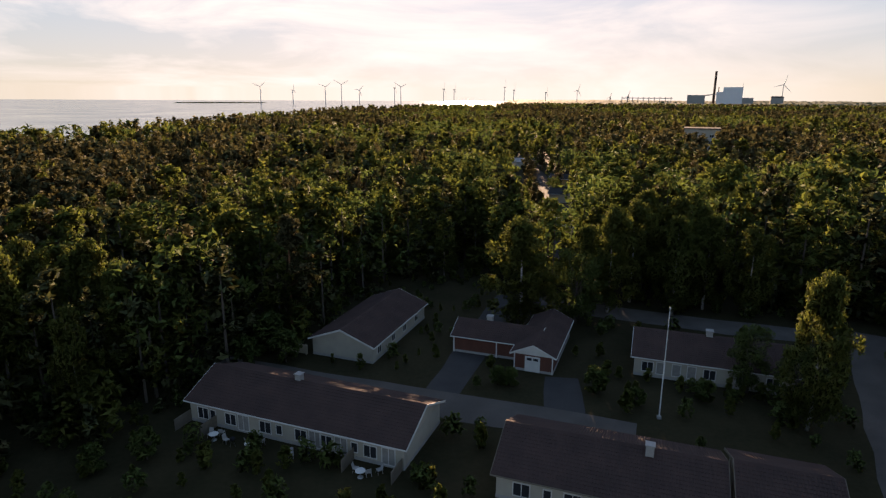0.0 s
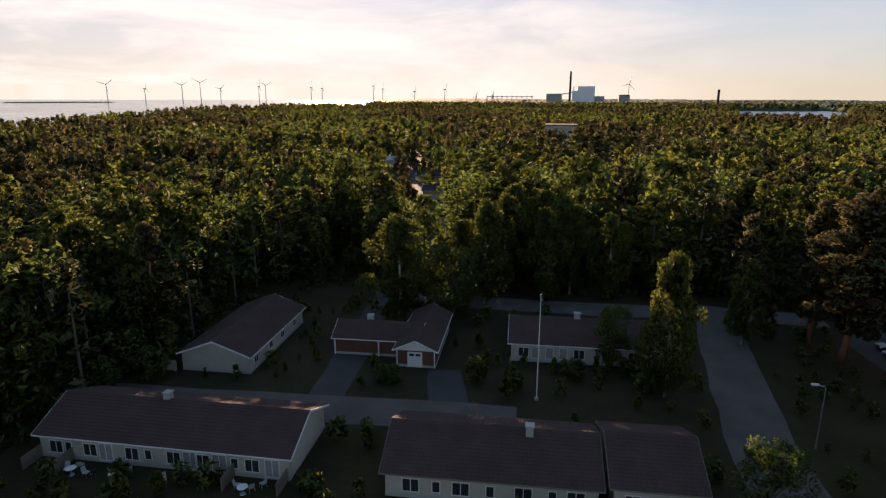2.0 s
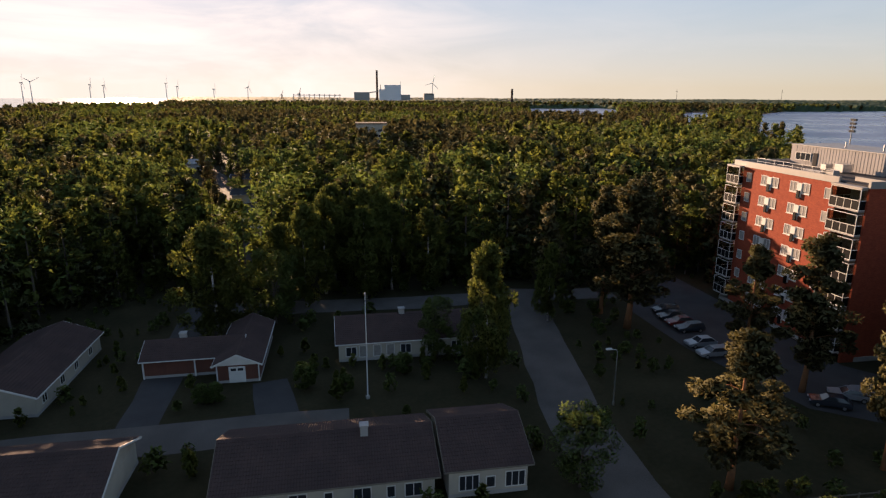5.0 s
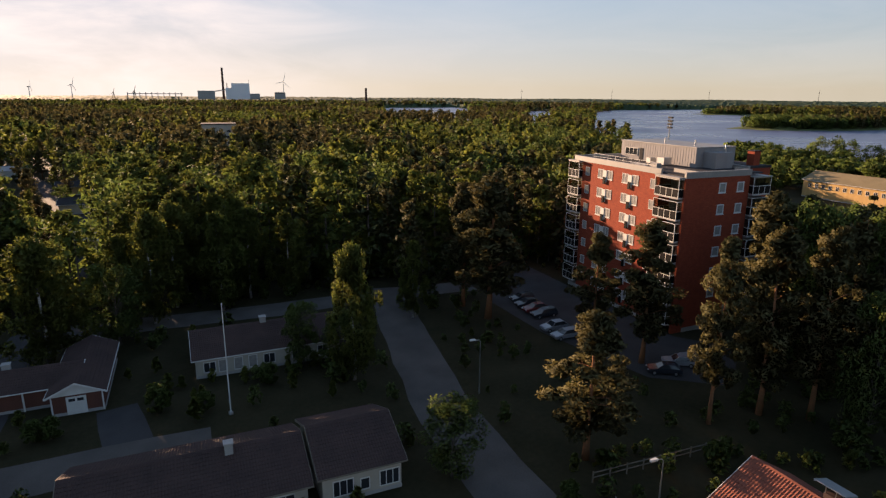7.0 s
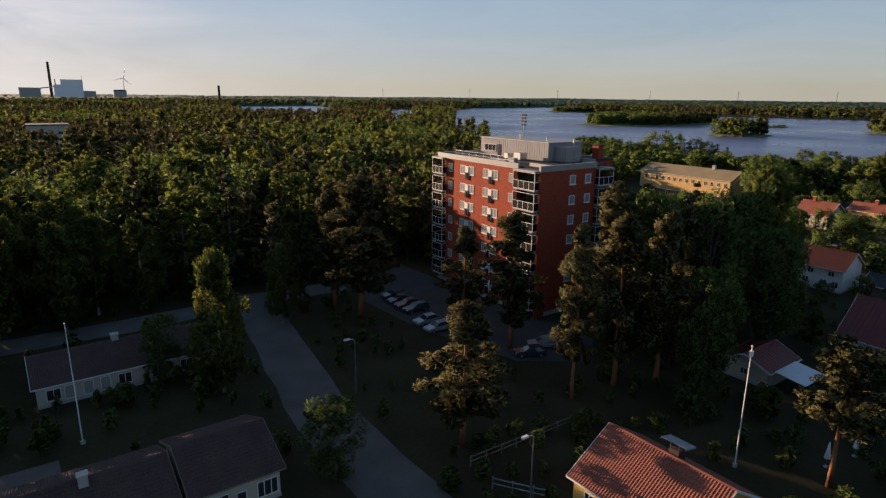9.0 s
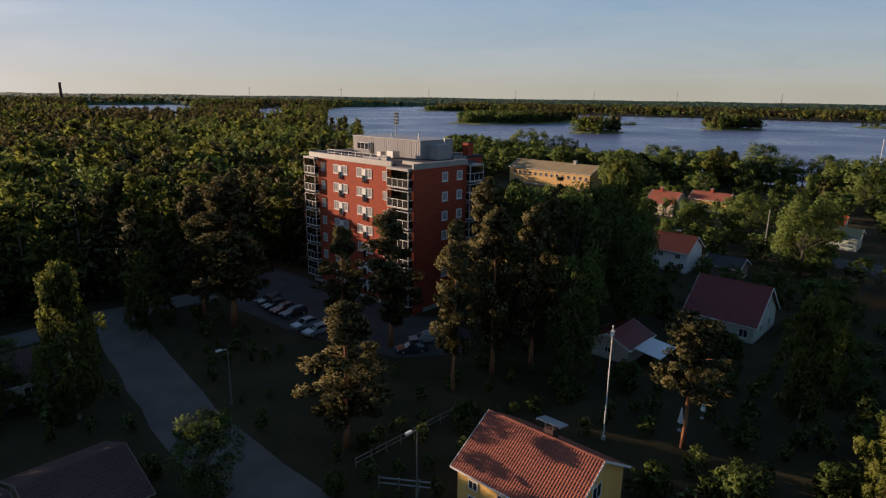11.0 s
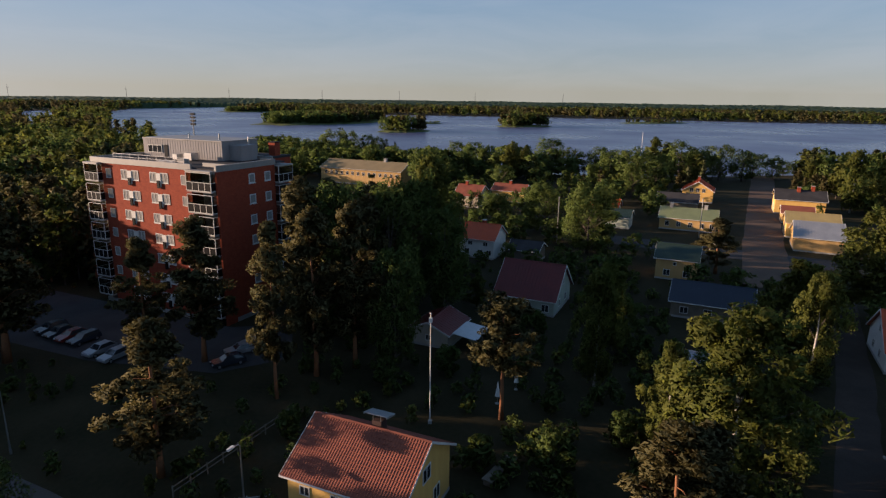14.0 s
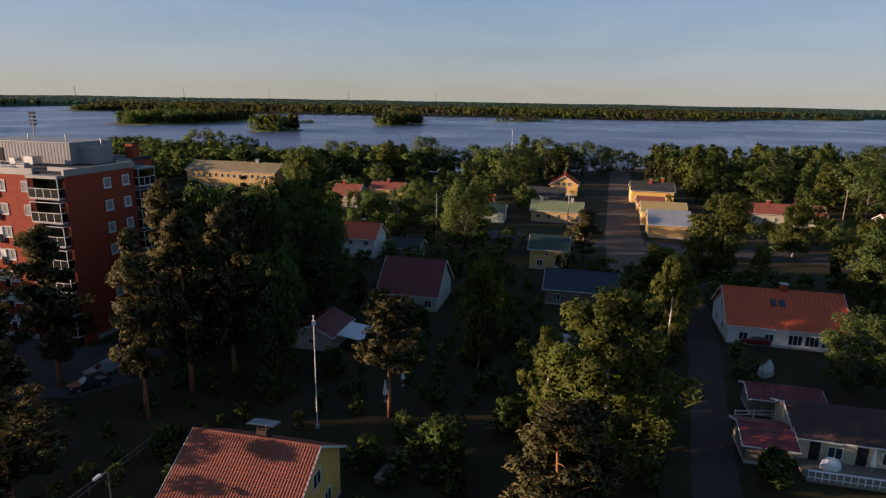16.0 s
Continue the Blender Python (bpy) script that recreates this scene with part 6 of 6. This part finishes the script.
far_chimney(1068, 2480, 136, 4.2, "tall dark chimney of a distant power plant")
far_chimney(1082, 2474, 76, 1.6, "thin dark chimney of a distant power plant")
far_chimney(875, 1218, 49, 2.6, "dark brick chimney rising from the forest")
pl = empty("power_plant", pose(1129, 2452, 0, 0, 0, -24), "pale blue-grey power plant hall on the horizon", "power plant")
part("boiler_house", Build().box(-35, -30, 0, 35, 30, 76), "plant_wall", pl)
part("boiler_annex", Build().box(-58, -25, 0, -35, 25, 58), "plant_wall", pl)
part("turbine_hall", Build().box(-165, -20, 0, -100, 20, 46), "concrete", pl)
part("turbine_hall", Build().box(35, -20, 0, 75, 20, 36), "concrete", pl)
part("conveyor", Build().prism([(-100, -4, 42), (-58, -4, 48), (-58, -4, 52), (-100, -4, 46)], (0, 8, 0)), "concrete", pl)
part("roof_mast", Build().tube([(34, 0, 76), (34, 0, 92)], [0.6, 0.4], 6), "metal", pl)
dep = empty("depot", pose(1269, 2383, 0, 0, 0, -24), "low dark depot building on the horizon", "building")
part("hall", Build().box(-22, -15, 0, 22, 15, 38), "concrete", dep)
part("roof", Build().prism([(-23, -16, 38), (23, -16, 38), (18, -10, 42), (-18, -10, 42)], (0, 26, 0)), "roof_dark", dep)


def harbour_crane(x, y, h):
    t = empty("harbour_crane", pose(x, y, 0, 0, 0, 15), "dark harbour crane on the horizon", "crane", "harbour cranes")
    part("tower", Build().tube([(-8, 0, 0), (0, 0, h * 0.7)], [1.6, 1.2], 4).tube([(8, 0, 0), (0, 0, h * 0.7)], [1.6, 1.2], 4), "black", t)
    part("jib", Build().tube([(-16, 0, h * 0.5), (0, 0, h * 0.7), (6, 0, h)], [1.0, 1.4, 0.7], 4), "black", t)


harbour_crane(817, 2783, 64)
harbour_crane(740, 2800, 54)
jet = empty("loading_bridge", pose(789, 2791, 0, 0, 0, -18), "long loading bridge of the harbour on the horizon", "bridge")
part("deck", Build().box(0, -4, 31, 215, 4, 34), "concrete", jet)
for i in range(10):
    part("pier", Build().box(i * 23, -3, 0, i * 23 + 3, 3, 38), "concrete", jet)
for x, y, w, h in ((140, 335, 18, 18.5),):
    b = empty("forest_building", pose(x, y, 0, 0, 0, -22), "pale flat-roofed building rising from the forest", "building")
    part("wall", Build().box(-w / 2, 0, 0, w / 2, 14, h), "cream", b)
    part("roof", Build().box(-w / 2 - 0.4, -0.4, h, w / 2 + 0.4, 14.4, h + 0.5), "roof_dark", b)
    for i in range(3):
        for k in (0, 1, 2):
            window(b, pose(-w / 2 + 2 + i * 5.5, 0, h - 4.5 - 3.2 * k), 2.2, 1.5)
for i, az in enumerate((50, 58, 66, 74, 81, 88, 96)):
    pyl = empty("pylon", pose(4300 * math.sin(radians(az)), 4300 * math.cos(radians(az)), 0), "thin lattice mast on the far horizon", "pylon", "pylons")
    part("mast", Build().tube([(0, 0, 0), (0, 0, 78)], [1.6, 0.6], 4), "black", pyl)
    part("cross_arm", Build().box(-9, -1, 62, 9, 1, 64), "black", pyl)
# low skerry out at sea
sk = Build()
n = 24
vs = [(230 * math.cos(2 * math.pi * i / n) * k, 26 * math.sin(2 * math.pi * i / n) * k, z) for k, z in ((1, 0), (0.9, 3.5), (0.5, 5)) for i in range(n)]
sk.add(vs, [(r * n + i, r * n + (i + 1) % n, (r + 1) * n + (i + 1) % n, (r + 1) * n + i) for r in range(2) for i in range(n)] + [tuple(range(2 * n, 3 * n))])
sky_isle = tagged(new("island", sk.mesh("island", "woods")), "low dark skerry out in the shining sea", "island", kind="structure")
sky_isle.matrix_world = pose(-1150, 3160, 0, 0, 0, 20)


# houses and a clearing along the road through the woods
for k, (x, y, L, W, ze, zr, wm, rm) in enumerate(((25, 152, 8, 7, 3, 4.6, "beige", "roof_grey"), (31, 172, 8, 7, 3, 4.6, "cream", "roof_dark"), (35, 205, 9, 7, 3, 4.6, "beige", "roof_dark"), (32, 305, 12, 8, 3.5, 5.2, "white", "roof_grey"), (42, 245, 9, 7, 3, 4.6, "ochre", "roof_dark"))):
    house("forest_house", "low house with a pale roof glimpsed among trees", (x, y), -20, L, W, ze, zr, wm, rm, "felt", group="forest houses")
for k, x, y, h, w in (("broad", 21, 131, 7, 1.2), ("birch", 24, 139, 9, 1.2), ("broad", 33, 142, 6, 1.2), ("birch", 21, 158, 11, 1.2), ("pine", 26, 176, 11, 1.3), ("broad", 39, 170, 7, 1.3), ("birch", 27, 192, 10, 1.2), ("pine", 30, 215, 12, 1.3),
                      ("broad", 40, 222, 7, 1.3), ("pine", 34, 240, 11, 1.3), ("birch", 46, 262, 9, 1.3), ("pine", 36, 270, 12, 1.3), ("broad", 40, 290, 8, 1.4), ("pine", 48, 300, 12, 1.3), ("pine", 23, 146, 13, 1.0), ("pine", 44, 236, 10, 1.2)):
    tree(k, x, y, h, w)
strip("forest_road", [(24, 118), (30, 145), (35, 180), (43, 260), (44, 330)], 6, 0.02, "asphalt", "grey road through the trees", "road", 12)
